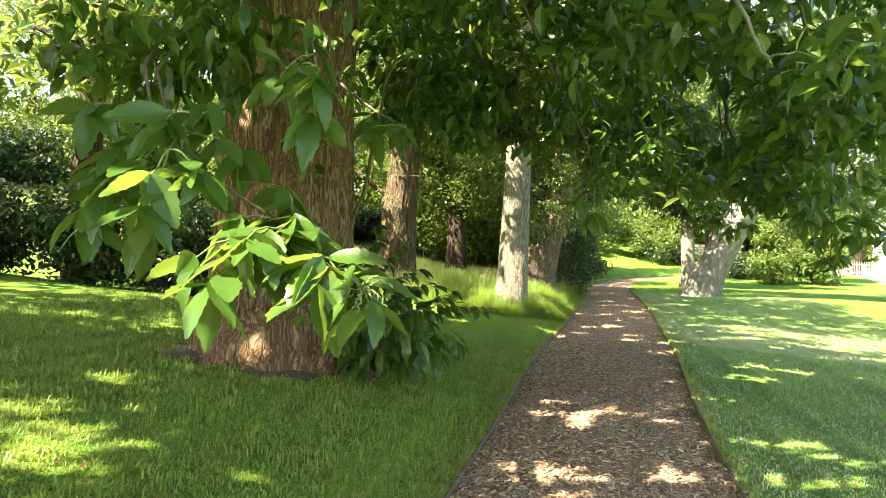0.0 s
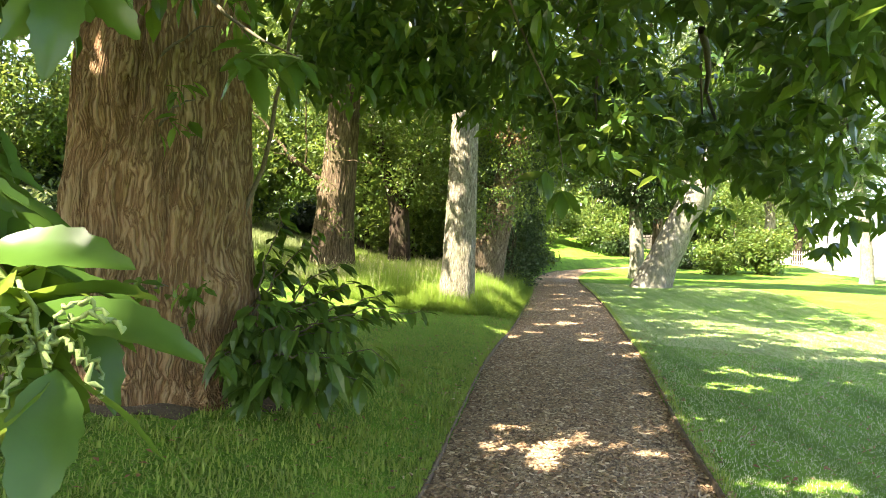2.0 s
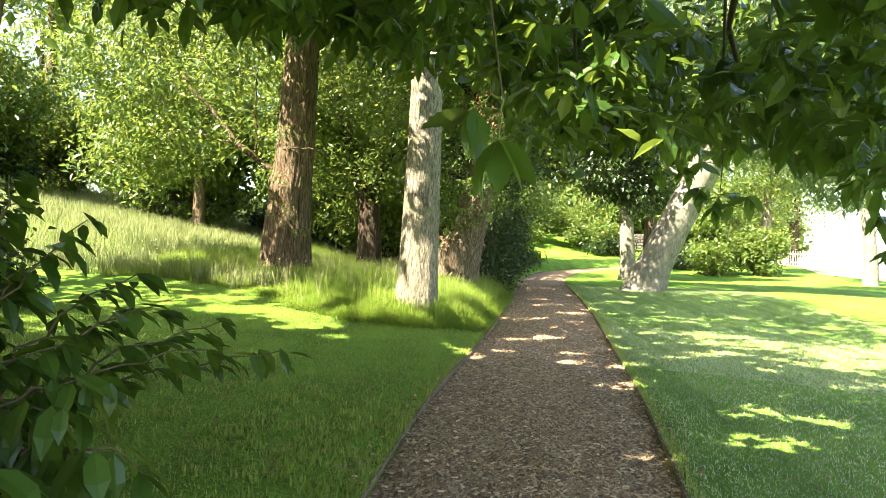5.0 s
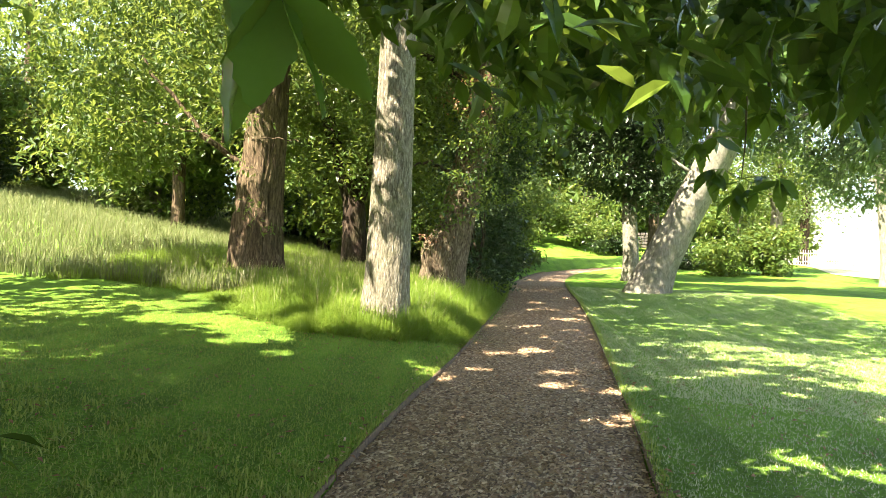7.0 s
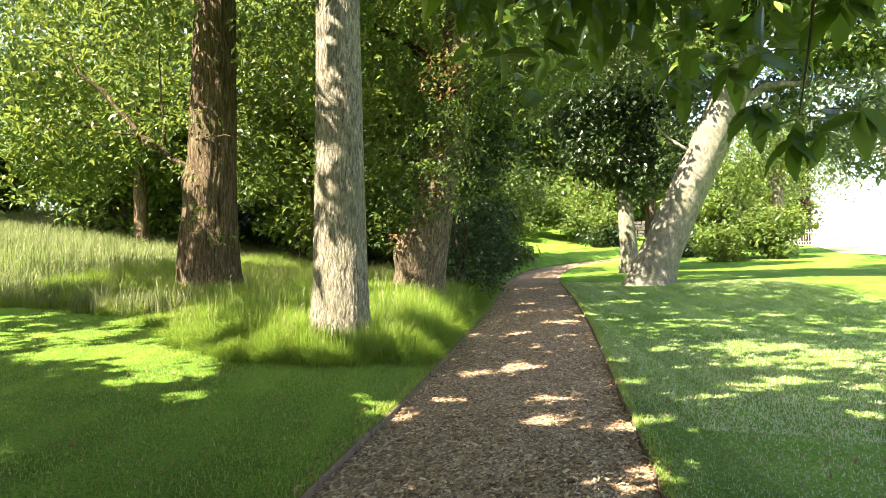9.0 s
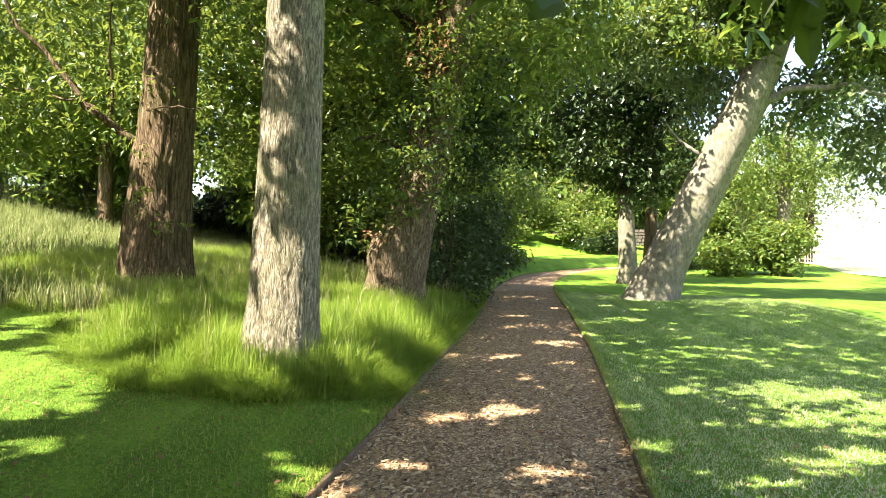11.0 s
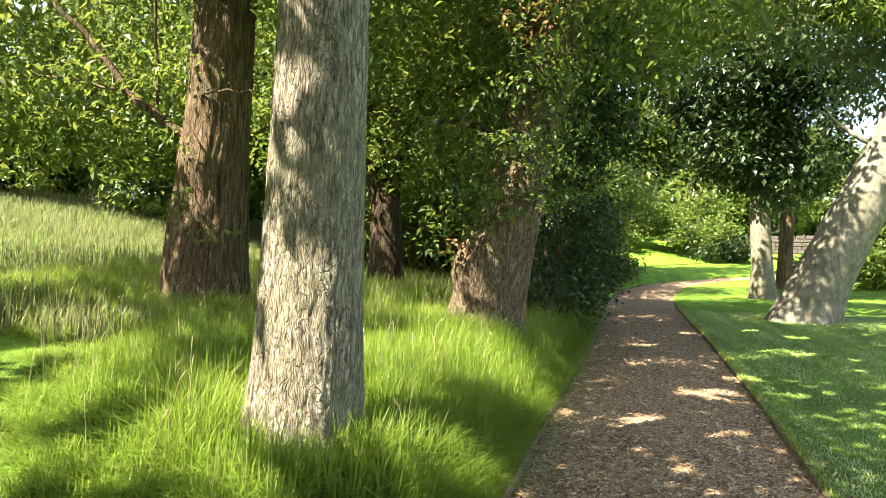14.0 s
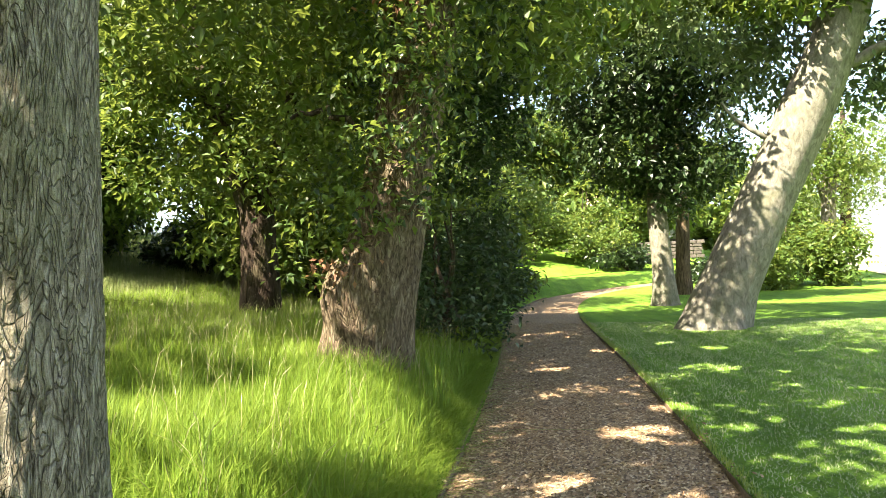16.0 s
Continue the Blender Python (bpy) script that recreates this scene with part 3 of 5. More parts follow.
def grass():
    n = 300000
    y = 1.2 + 17 * RNG.uniform(0, 1, n) ** 1.5
    u = np.where(RNG.uniform(0, 1, n) < 0.62, -half_width(y) - 0.01 - 7.5 * RNG.uniform(0, 1, n) ** 1.35, half_width(y) + 5.5 * RNG.uniform(0, 1, n) ** 1.2)
    x = centre(y) + u
    ok = ~is_long(x, y) & (((x + 3.97) ** 2 + (y - 5.66) ** 2 > 0.6 + 0.35 * RNG.uniform(0, 1, n) ** 2))
    x, y, u = x[ok], y[ok], u[ok]
    at = np.stack([x, y, land(x, y) - 0.004], -1)
    v, f = blades(at[u < 0], 0.036, 0.009, 0.9)
    tagged(new("lawn_grass", array_mesh("lawn_grass", v, f, LAWN_BLADE)), "short mown green lawn grass beside the path", "grass", kind="stuff")
    v, f = blades(at[u > 0], 0.028, 0.010, 1.0)
    tagged(new("lawn_grass", array_mesh("lawn_grass", v, f, DRY_LIT_BLADE)), "dry close-mown lawn grass across the path, paled further for open skylight", "grass", kind="stuff")
    n = 90000
    y = 13 + 19 * RNG.uniform(0, 1, n) ** 1.2
    x = centre(y) + half_width(y) + 7.0 * RNG.uniform(0, 1, n) ** 1.1
    v, f = blades(np.stack([x, y, land(x, y) - 0.004], -1), 0.032, 0.014, 1.0)
    tagged(new("lawn_grass", array_mesh("lawn_grass", v, f, DRY_LIT_BLADE)), "close-mown lawn grass under the leaning tree, paled for open skylight", "grass", kind="stuff")
    # coarser tufts on the worn turf under the great tree
    n = 42000
    y = RNG.uniform(1.6, 9.5, n)
    x = centre(y) - half_width(y) - 0.02 - 6.5 * RNG.uniform(0, 1, n) ** 1.2
    ok = (vnoise(np.stack([x * 5, y * 5, x * 0], -1), 41) > 0.5) & ((x + 3.97) ** 2 + (y - 5.66) ** 2 > 0.55)
    x, y = x[ok], y[ok]
    v, f = blades(np.stack([x, y, land(x, y) - 0.004], -1), 0.06, 0.012, 1.0, 2)
    tagged(new("lawn_tufts", array_mesh("lawn_tufts", v, f, LAWN_BLADE)), "coarse worn grass tufts under the great tree", "grass", kind="stuff")
    # shaggy fringe along the edging
    n = 12000
    y = RNG.uniform(1.5, 34, n)
    s = RNG.choice([-1, 1], n)
    x = centre(y) + s * (half_width(y) + np.abs(RNG.normal(0.03, 0.035, n)))
    v, f = blades(np.stack([x, y, land(x, y) - 0.01], -1), 0.065, 0.007, 0.7, 2)
    tagged(new("edge_grass", array_mesh("edge_grass", v, f, LAWN_BLADE)), "shaggy green grass fringe along the path edging", "grass", kind="stuff")
    # uncut grass
    n = 290000
    y = 13 + 19 * RNG.uniform(0, 1, n) ** 1.25
    x = centre(y) - half_width(y) - 0.05 - 9.0 * RNG.uniform(0, 1, n) ** 1.2
    ok = is_long(x, y)
    x, y = x[ok], y[ok]
    clump = vnoise(np.stack([x * 2.3, y * 2.3, x * 0], -1), 22)
    near = smooth(0, 0.8, centre(y) - half_width(y) - x)
    at = np.stack([x, y, land(x, y) - 0.02], -1)
    v, f = blades(at, 1.0, 0.0085, 0.5, 2)
    deep = smooth(0, 1.6, y - front_of(x, y))
    hs = 0.07 + (0.08 + 0.06 * near + 0.34 * clump * near) * (0.25 + 0.75 * deep)
    v = v.reshape(-1, 5, 3)
    v = at[:, None] + (v - at[:, None]) * np.stack([hs * 0 + 1, hs * 0 + 1, hs], -1)[:, None] * np.array([0.75, 0.75, 1.0])
    side = (v[:, 1] - v[:, 0]) * 0.18
    v[:, 0] -= side
    v[:, 1] += side
    v[:, 2] -= side * 0.7
    v[:, 3] += side * 0.7
    ob = new("long_grass", array_mesh("long_grass", v.reshape(-1, 3), f, LONG_BLADE))
    tagged(ob, "long uncut green grass around the tree trunks", "grass", kind="stuff")
    n = 42000
    y = 13 + 17 * RNG.uniform(0, 1, n) ** 1.3
    x = centre(y) - half_width(y) - 0.25 - 7.5 * RNG.uniform(0, 1, n) ** 1.2
    ok = is_long(x, y) & (y > front_of(x, y) + 0.5) & (vnoise(np.stack([x * 1.9, y * 1.9, x * 0], -1), 23) > 0.45)
    x, y = x[ok], y[ok]
    v, f = blades(np.stack([x, y, land(x, y) - 0.02], -1), 0.42, 0.011, 0.33, 2)
    tagged(new("grass_tussocks", array_mesh("grass_tussocks", v, f, LONG_BLADE)), "taller arching tussocks in the uncut grass", "grass", kind="stuff")
    n = 130000
    x = -9 - 29 * RNG.uniform(0, 1, n) ** 1.3
    y = 13 + 39 * RNG.uniform(0, 1, n) ** 1.3
    ok = is_long(x, y)
    x, y = x[ok], y[ok]
    at = np.stack([x, y, land(x, y) - 0.02], -1)
    v, f = blades(at, 0.42, 0.02, 0.5, 2)
    tagged(new("meadow_grass", array_mesh("meadow_grass", v, f, MEADOW_BLADE)), "tall sunlit meadow grass on the rising bank", "grass", kind="stuff")
    n = 1000
    y = 13 + 15 * RNG.uniform(0, 1, n)
    x = centre(y) - half_width(y) - 0.4 - 6.5 * RNG.uniform(0, 1, n)
    ok = is_long(x, y)
    x, y = x[ok], y[ok]
    z = land(x, y)
    hh = RNG.uniform(0.4, 0.7, len(x))
    lean = RNG.normal(0, 0.12, (len(x), 2))
    at = np.stack([x, y, z], -1)
    top = at + np.stack([lean[:, 0], lean[:, 1], hh], -1)
    w = np.array([[0.0013, 0, 0]])
    ear = top + np.stack([lean[:, 0] * 0.4, lean[:, 1] * 0.4, np.full(len(x), 0.07)], -1)
    v = np.stack([at - w, at + w, top + w, top - w, top + w * 2.4 + (ear - top) * 0.4, top - w * 2.4 + (ear - top) * 0.4, ear], 1)
    f = np.array([(0, 1, 2), (0, 2, 3), (3, 2, 4), (3, 4, 5), (5, 4, 6)])[None] + (np.arange(len(x)) * 7)[:, None, None]
    tagged(new("seed_stalks", array_mesh("seed_stalks", v.reshape(-1, 3), f.reshape(-1, 3), SEED_HEAD)), "pale seed stalks standing in the long grass", "grass", kind="stuff")


# ---- trees ----


# openings in the canopy: the place that each lets the sun down to, and its radius
GAPS = [(-1.3, 1.8, 1.55, 0.3), (-0.85, 1.92, 1.4, 0.12), (-1.8, 1.9, 1.9, 0.12), (-1.5, 6.67, 0.2, 0.12), (-1.0, 6.4, 0.2, 0.12), (-0.35, 7.0, 0.2, 0.12), (-0.85, 7.2, 0.2, 0.1), (-0.9, 4.9, 0.15, 0.2),
        (-5.05, 15.2, 1.2, 0.34), (-5.0, 15.2, 2.4, 0.12), (-4.85, 15.2, 3.2, 0.16), (-4.9, 15.15, 4.6, 0.18), (-6.4, 20.8, 1.4, 0.35), (-5.0, 14.9, 0.8, 0.35), (-9.9, 19.6, 3.6, 0.3), (-10.4, 19.6, 4.6, 0.4),
        (-7.0, 15.4, 1.1, 0.4), (-8.6, 16.6, 1.3, 0.55), (-6.2, 18.0, 1.2, 0.4), (-9.8, 17.6, 1.5, 0.5), (-3.0, 18.6, 0.7, 0.2), (-2.7, 20.4, 0.8, 0.24), (-3.4, 22.5, 0.9, 0.3), (-5.0, 17.6, 1.0, 0.4), (-5.6, 13.3, 0.8, 0.3),
        (-6.3, 14.2, 0.9, 0.35), (-7.6, 14.0, 1.0, 0.3), (-8.4, 15.2, 1.1, 0.35), (-4.3, 14.6, 0.8, 0.25), (-3.9, 15.8, 0.9, 0.35), (-4.6, 16.6, 1.0, 0.35), (-5.2, 19.0, 1.1, 0.5), (-4.6, 18.2, 1.0, 0.45),
        (-7.4, 16.2, 1.2, 0.4), (-9.0, 15.0, 1.2, 0.35), (-11.0, 16.0, 1.2, 0.5), (-12.5, 18.5, 1.5, 0.6), (-9.5, 57.0, 4.0, 4.0), (-6.0, 64.0, 5.0, 4.5), (-5.0, 20.5, 3.5, 0.3), (-4.6, 20.5, 5.0, 0.4), (-6.1, 20.7, 2.6, 0.25), (-4.4, 20.6, 6.2, 0.4), (-6.8, 26.5, 4.5, 0.6), (1.4, 47.0, 3.0, 2.2), (3.6, 48.0, 2.5, 1.8), (-13.5, 11.0, 6.0, 1.6), (-16.0, 13.0, 6.5, 1.8), (5.2, 19.5, 0.4, 1.0), (7.0, 20.5, 0.4, 1.4), (4.9, 22.0, 0.5, 0.8), (6.5, 17.5, 0.4, 0.8)]
_r = random.Random(21)
for _ in range(26):
    GAPS.append((_r.uniform(-8, 0.5), _r.uniform(2, 11), 0.4, _r.uniform(0.03, 0.13)))
for _ in range(28):
    GAPS.append((_r.uniform(-9.5, -5), _r.uniform(13.4, 16.5), 0.9, _r.uniform(0.04, 0.2)))
for _ in range(170):
    y = _r.uniform(4, 30)
    GAPS.append((_r.uniform(-0.8, 7), y, 0.5, _r.uniform(0.01, 0.06 + 0.0015 * y)))
# and on to the lower boughs
for _ in range(95):
    GAPS.append((_r.uniform(-3.0, 3.5), _r.uniform(7.0, 15), _r.uniform(2.9, 4.4), _r.uniform(0.04, 0.15)))
for _ in range(26):
    GAPS.append((_r.uniform(-5.5, -1.5), _r.uniform(12.5, 30), 0.8, _r.uniform(0.05, 0.2)))
ACROSS = SUN_TO.cross(Vector((0, 0, 1))).normalized()
UPWARD = ACROSS.cross(SUN_TO)
CELL = 0.04


def sun_map():
    """How deep within an opening each sunbeam lies, over a plane across the sun's direction, and where the beam ends."""
    depth = np.full((3000, 2000), -9.0, np.float32)
    ends = np.full((3000, 2000), 999.0, np.float32)
    for gap in GAPS:
        g = Vector(gap[:3])
        ca, cb = g.dot(ACROSS) / CELL + 1200, g.dot(UPWARD) / CELL + 600
        reach = int((gap[3] * 1.5 + 0.35) / CELL) + 1
        a, b = np.meshgrid(np.arange(max(int(ca) - reach, 0), min(int(ca) + reach, 2999)), np.arange(max(int(cb) - reach, 0), min(int(cb) + reach, 1999)), indexing="ij")
        if a.size == 0:
            continue
        edge = 0.7 + 0.7 * vnoise(np.stack([a, b, a * 0], -1).reshape(-1, 3) * CELL * 4.0, 14).reshape(a.shape)
        d = gap[3] * edge - np.hypot(a - ca, b - cb) * CELL
        ends[a, b] = np.where(d > depth[a, b], g.dot(SUN_TO) + 0.12 + (gap[3] if gap[3] > 0.7 else 0), ends[a, b])
        depth[a, b] = np.maximum(depth[a, b], d)
    return depth, ends


SUN_MAP, SUN_ENDS = sun_map()


def sunny(p, length):
    """Which leaves may stand, so that the openings let the sun down to the turf and trunks."""
    a = np.clip((p @ np.array(ACROSS)) / CELL + 1200, 0, 2999).astype(int)
    b = np.clip((p @ np.array(UPWARD)) / CELL + 600, 0, 1999).astype(int)
    return (SUN_MAP[a, b] < -min(0.42 * length, 0.2)) | (p @ np.array(SUN_TO) < SUN_ENDS[a, b])


def crown_part(tree, name, balls, count, per, sigma, length, width, droop, material, template=FOLDED, keep=None, label="", shell=0.5, spread=0.5):
    p = clumps(balls, count, per, sigma, shell)
    if keep is not None:
        p = p[keep(p)]
    if "sprig" not in name and "sucker" not in name:
        p = p[sunny(p, length)]
    v, f = leaf_arrays(p, length, width, droop, template, spread)
    return link_part(name, array_mesh(name, v - np.array(tree.location), f, material), tree, label, "stuff")


def limbs_part(tree, runs, material, sides=8, name="limb"):
    for pts, r0, r1 in runs:
        v, f = tube_arrays(pts, np.linspace(r0, r1, len(pts)), sides)
        link_part(name, array_mesh(name, v - np.array(tree.location), f, material, True), tree)


def trunk_part(tree, pts, radii, material, **kw):
    o = np.array(tree.location)
    return link_part("trunk", trunk_mesh("trunk", np.array(pts, float) - o, radii, material, **kw), tree)


def lower_edge(x, y):
    """How low the great chestnut's canopy hangs over the lawn and path."""
    z = 2.75 + 0.25 * np.sin(y * 1.3) + 0.12 * np.maximum(0, 9 - y) * (x > -2.4) * (x < 0.3)
    z = z - 0.55 * smooth(0.2, 1.6, x) * smooth(5.0, 9.0, y) + 0.75 * smooth(1.3, 2.1, -x)
    return z


def big_leaf(name, length=0.19, width=0.30, curl=0.12, fold=0.16, seed=0):
    """A toothed chestnut leaf with a folded midrib, lying along y from its stalk."""
    r = np.random.default_rng(seed)
    n = 13
    s = np.linspace(0, 1, n)
    half = width * 0.5 * np.sin(np.pi * np.clip(s, 0, 1) ** 0.82) ** 0.85
    half[0] = 0.006
    half[-1] = 0.002
    rows = []
    for i in range(n):
        tooth = 1.0 + (0.10 if i % 2 else -0.03)
        zc = -curl * s[i] ** 2 + 0.012 * math.sin(s[i] * 9 + seed)
        rows += [(-half[i] * tooth, s[i] + 0.03 * (i % 2), zc + fold * half[i]), (-half[i] * 0.5, s[i], zc + fold * half[i] * 0.3 + 0.008 * (i % 2)), (0, s[i], zc),
                 (half[i] * 0.5, s[i], zc + fold * half[i] * 0.3 + 0.008 * (i % 2)), (half[i] * tooth, s[i] + 0.03 * (i % 2), zc + fold * half[i])]
    v = np.array(rows) * length
    i, j = np.meshgrid(np.arange(n - 1), np.arange(4), indexing="ij")
    f = np.stack([i * 5 + j, i * 5 + j + 1, (i + 1) * 5 + j + 1, (i + 1) * 5 + j], -1).reshape(-1, 4)
    return array_mesh(name, v, f, CHESTNUT_LEAF, True)


def chestnut():
    base = (-3.97, 5.66, high(-3.97, 5.66))
    tree = thing("chestnut_tree", base, "huge old chestnut tree with fissured red-brown bark beside the path", "tree")
    x, y, z = base
    trunk_part(tree, [(x, y, z - 0.25), (x + 0.02, y, z + 0.6), (x + 0.02, y, z + 1.6), (x, y + 0.05, z + 3.2), (x + 0.05, y + 0.1, z + 5.5), (x + 0.1, y + 0.1, z + 9)],
               [0.79, 0.71, 0.655, 0.615, 0.57, 0.42], RED_BARK, sides=380, rows=280, ridge=0.064, cells=17, tall=0.085, flare=0.26, lobes=5, seed=3,
               knots=((-0.2, 0.95, 0.16, 0.09), (-0.35, 1.75, 0.22, 0.05), (5.0, 0.3, 0.3, 0.12)))
    L = []
    L.append((bend((x + 0.4, y - 0.2, z + 4.6), (0.2, 3.6, 5.6), -0.35, 0.05, 10), 0.17, 0.05))
    L.append((bend((x + 0.4, y + 0.2, z + 4.6), (0.6, 8.6, 4.2), -0.3, 0.06, 10), 0.11, 0.03))
    L.append((bend((x + 0.3, y + 0.4, z + 4.8), (-1.2, 12.0, 4.6), -0.5, 0.07, 10), 0.15, 0.04))
    L.append((bend((x - 0.2, y - 0.4, z + 3.4), (-2.4, 1.0, 3.6), -0.3, 0.05, 8), 0.14, 0.04))
    L.append((bend((x - 0.4, y + 0.1, z + 4.4), (-9.0, 6.5, 5.6), -0.3, 0.06, 8), 0.16, 0.05))
    L.append((bend((0.2, 7.6, 4.0), (1.6, 9.6, 2.9), -0.25, 0.03, 7), 0.045, 0.012))
    L.append((bend((0.0, 8.2, 3.9), (0.3, 11.4, 3.0), -0.2, 0.03, 7), 0.04, 0.010))
    L.append((bend((-0.9, 8.0, 4.0), (-1.3, 10.6, 3.5), -0.1, 0.03, 7), 0.03, 0.010))
    L.append((bend((-0.1, 3.8, 5.5), (0.9, 6.2, 3.2), -0.2, 0.03, 7), 0.04, 0.010))
    L.append((bend((-1.2, 12.0, 4.4), (0.1, 15.3, 4.1), -0.15, 0.03, 7), 0.04, 0.010))
    L.append((bend((x + 0.6, y + 0.15, z + 0.9), (-2.95, 6.0, 3.7), 0.06, 0.02, 9), 0.022, 0.012))
    limbs_part(tree, L, TWIG, 9)
    dead = [(bend((0.33, 3.7, 3.05), (0.5, 3.75, 2.72), 0.03, 0.008, 8), 0.011, 0.008), (bend((0.5, 3.75, 2.72), (0.74, 3.7, 2.69), -0.03, 0.008, 8), 0.007, 0.003)]
    limbs_part(tree, dead, PALE_BARK, 7, "dead_branch")

    def keep(p):
        ok = p[:, 2] > lower_edge(p[:, 0], p[:, 1]) + 0.35 * (vnoise(p * 1.1, 8) - 0.5)
        gap = (np.abs(p[:, 0] + 0.3 - (p[:, 1] < 5) * 0.3) < 0.9) & (p[:, 1] < 6.0) & (p[:, 2] < 3.2)
        return ok & ~gap
    low = [(-0.2, 8.2, 3.6, 2.6, 3.6, 1.3), (1.6, 8.6, 2.9, 1.4, 3.0, 1.4), (-0.6, 11.0, 3.7, 1.9, 1.9, 1.1), (-2.4, 7.6, 4.0, 1.3, 2.4, 0.8), (0.6, 5.5, 3.9, 2.4, 2.0, 1.0), (2.4, 7.0, 3.2, 1.0, 2.2, 1.2), (0.0, 14.9, 4.2, 1.2, 0.8, 0.6), (-1.4, 13.6, 4.6, 1.4, 1.0, 0.6)]
    crown_part(tree, "crown", low, 2500, 8, 0.07, 0.215, 0.44, 0.5, CHESTNUT_LEAF, BROAD, keep, "drooping sprays of long toothed chestnut leaves", 0.25, 0.6)
    # high crown; outer lobes added above the view to shade lawn and path
    top = [(-3.5, 5.5, 8.0, 6.0, 5.5, 3.2), (-0.6, 5.6, 6.4, 2.7, 4.0, 1.5), (-2.5, 1.0, 6.6, 4.5, 3.5, 1.6), (-8.5, 5.5, 8.8, 4.2, 4.2, 1.8), (-9.5, 9.0, 8.2, 3.4, 3.0, 1.5), (-5.8, 9.6, 7.0, 3.6, 2.6, 1.4), (-8.0, 1.0, 8.4, 4.0, 3.5, 1.6), (-6.5, 8.6, 8.2, 4.0, 2.4, 1.2), (-6.5, 12.2, 7.8, 3.2, 2.2, 1.2), (-9.8, 1.5, 7.8, 3.2, 3.0, 1.2), (-11.0, 12.4, 8.6, 3.2, 2.6, 1.2), (-7.0, -2.2, 8.0, 4.0, 2.8, 1.2), (-3.0, -2.4, 7.4, 4.0, 2.6, 1.2), (-7.6, 10.6, 8.4, 3.4, 2.4, 1.2), (-3.4, -0.6, 6.6, 4.4, 2.8, 0.9), (-1.8, 2.4, 6.2, 3.2, 2.4, 0.9), (-6.4, -0.2, 7.0, 3.2, 2.6, 0.9)]
    crown_part(tree, "crown", top, 8600, 9, 0.30, 0.35, 0.45, 0.5, CHESTNUT_LEAF, SIMPLE, None, "high leafy chestnut crown, widened out of view to shade the ground")
    # the low boughs over the lawn
    left = [(-3.4, 3.4, 3.1, 0.9, 0.6, 0.45), (-3.1, 4.2, 3.4, 0.8, 0.5, 0.4), (-2.7, 6.8, 3.4, 0.9, 0.8, 0.4), (-3.2, 8.2, 4.0, 1.0, 0.9, 0.5), (-1.9, 7.8, 3.5, 0.7, 0.8, 0.4), (-2.4, 9.6, 4.1, 0.8, 0.9, 0.45)]
    crown_part(tree, "crown", left, 420, 8, 0.12, 0.19, 0.42, 0.7, CHESTNUT_LEAF, BROAD, None, "", 0.3)

    ang, rad = np.meshgrid(np.linspace(0, 2 * np.pi, 49)[:-1], np.linspace(0.5, 1, 8), indexing="ij")
    reach = 0.98 + 0.07 * np.sin(ang * 2 + 1) + 0.1 * np.sin(ang * 5) + 0.06 * np.sin(ang * 11 + 2) + 0.05 * np.sin(ang * 17)
    sx, sy = x + 0.05 + np.cos(ang) * rad * reach, y - 0.1 + np.sin(ang) * rad * reach
    sz = land(sx, sy) + 0.004 + 0.03 * (1 - rad) + 0.03 * vnoise(np.stack([sx * 7, sy * 7, sx * 0], -1).reshape(-1, 3), 6).reshape(sx.shape) * (rad < 0.97)
    i, j = np.meshgrid(np.arange(48), np.arange(7), indexing="ij")
    f = np.stack([i * 8 + j, i * 8 + j + 1, ((i + 1) % 48) * 8 + j + 1, ((i + 1) % 48) * 8 + j], -1).reshape(-1, 4)
    tagged(new("soil_patch", array_mesh("soil_patch", np.stack([sx, sy, sz], -1).reshape(-1, 3), f, SOIL, True)), "bare brown soil and litter round the great trunk", "soil", kind="structure")
    # basal suckers
    upper = [(-2.2, 6.86, 1.2), (-2.5, 6.75, 1.34), (-2.84, 6.5, 1.58), (-3.1, 6.1, 1.66), (-2.6, 6.35, 1.44), (-2.9, 6.25, 1.82), (-3.05, 6.0, 2.02), (-2.4, 6.5, 1.26), (-2.95, 6.6, 1.4), (-2.7, 6.0, 1.3)]
    lower = [(-1.98, 5.6, 0.98), (-2.2, 5.25, 0.98), (-2.8, 5.25, 1.24), (-2.5, 5.3, 1.16), (-2.3, 5.6, 1.12), (-2.7, 5.5, 0.95), (-2.1, 5.45, 0.82), (-2.55, 5.2, 0.85), (-2.8, 5.6, 1.3), (-2.4, 5.8, 1.2), (-2.9, 5.1, 0.95), (-2.35, 5.4, 0.75), (-2.75, 5.2, 0.7)]
    for k, end in enumerate(upper + lower):
        far = k < len(upper)
        foot = (-3.3 + RNG.normal(0, 0.1), 5.6 + RNG.normal(0, 0.15), high(-3.2, 5.6))
        stem = bend(foot, end, -0.14, 0.014, 16)
        v, f = tube_arrays(stem, np.linspace(0.013, 0.003, 16), 6)
        sucker = link_part("sucker", array_mesh("sucker", v - np.array(tree.location), f, TWIG, True), tree)
        along = np.repeat(stem[7:], 3 if far else 4, axis=0)
        n = len(along)
        along = along + RNG.normal(0, 0.022, (n, 3))
        run = math.atan2(stem[-1][1] - stem[7][1], stem[-1][0] - stem[7][0])
        heads = run + np.where(np.arange(n) % 2, 1, -1) * RNG.uniform(0.3, 1.5, n)
        v, f = leaf_arrays(along, 0.17 if far else 0.205, 0.40, 0.45 if far else 0.8, BROAD, 0.3, heads)
        up = v.reshape(-1, 3)
        up[:, 2] = np.maximum(up[:, 2], land(up[:, 0], up[:, 1]) + 0.02)
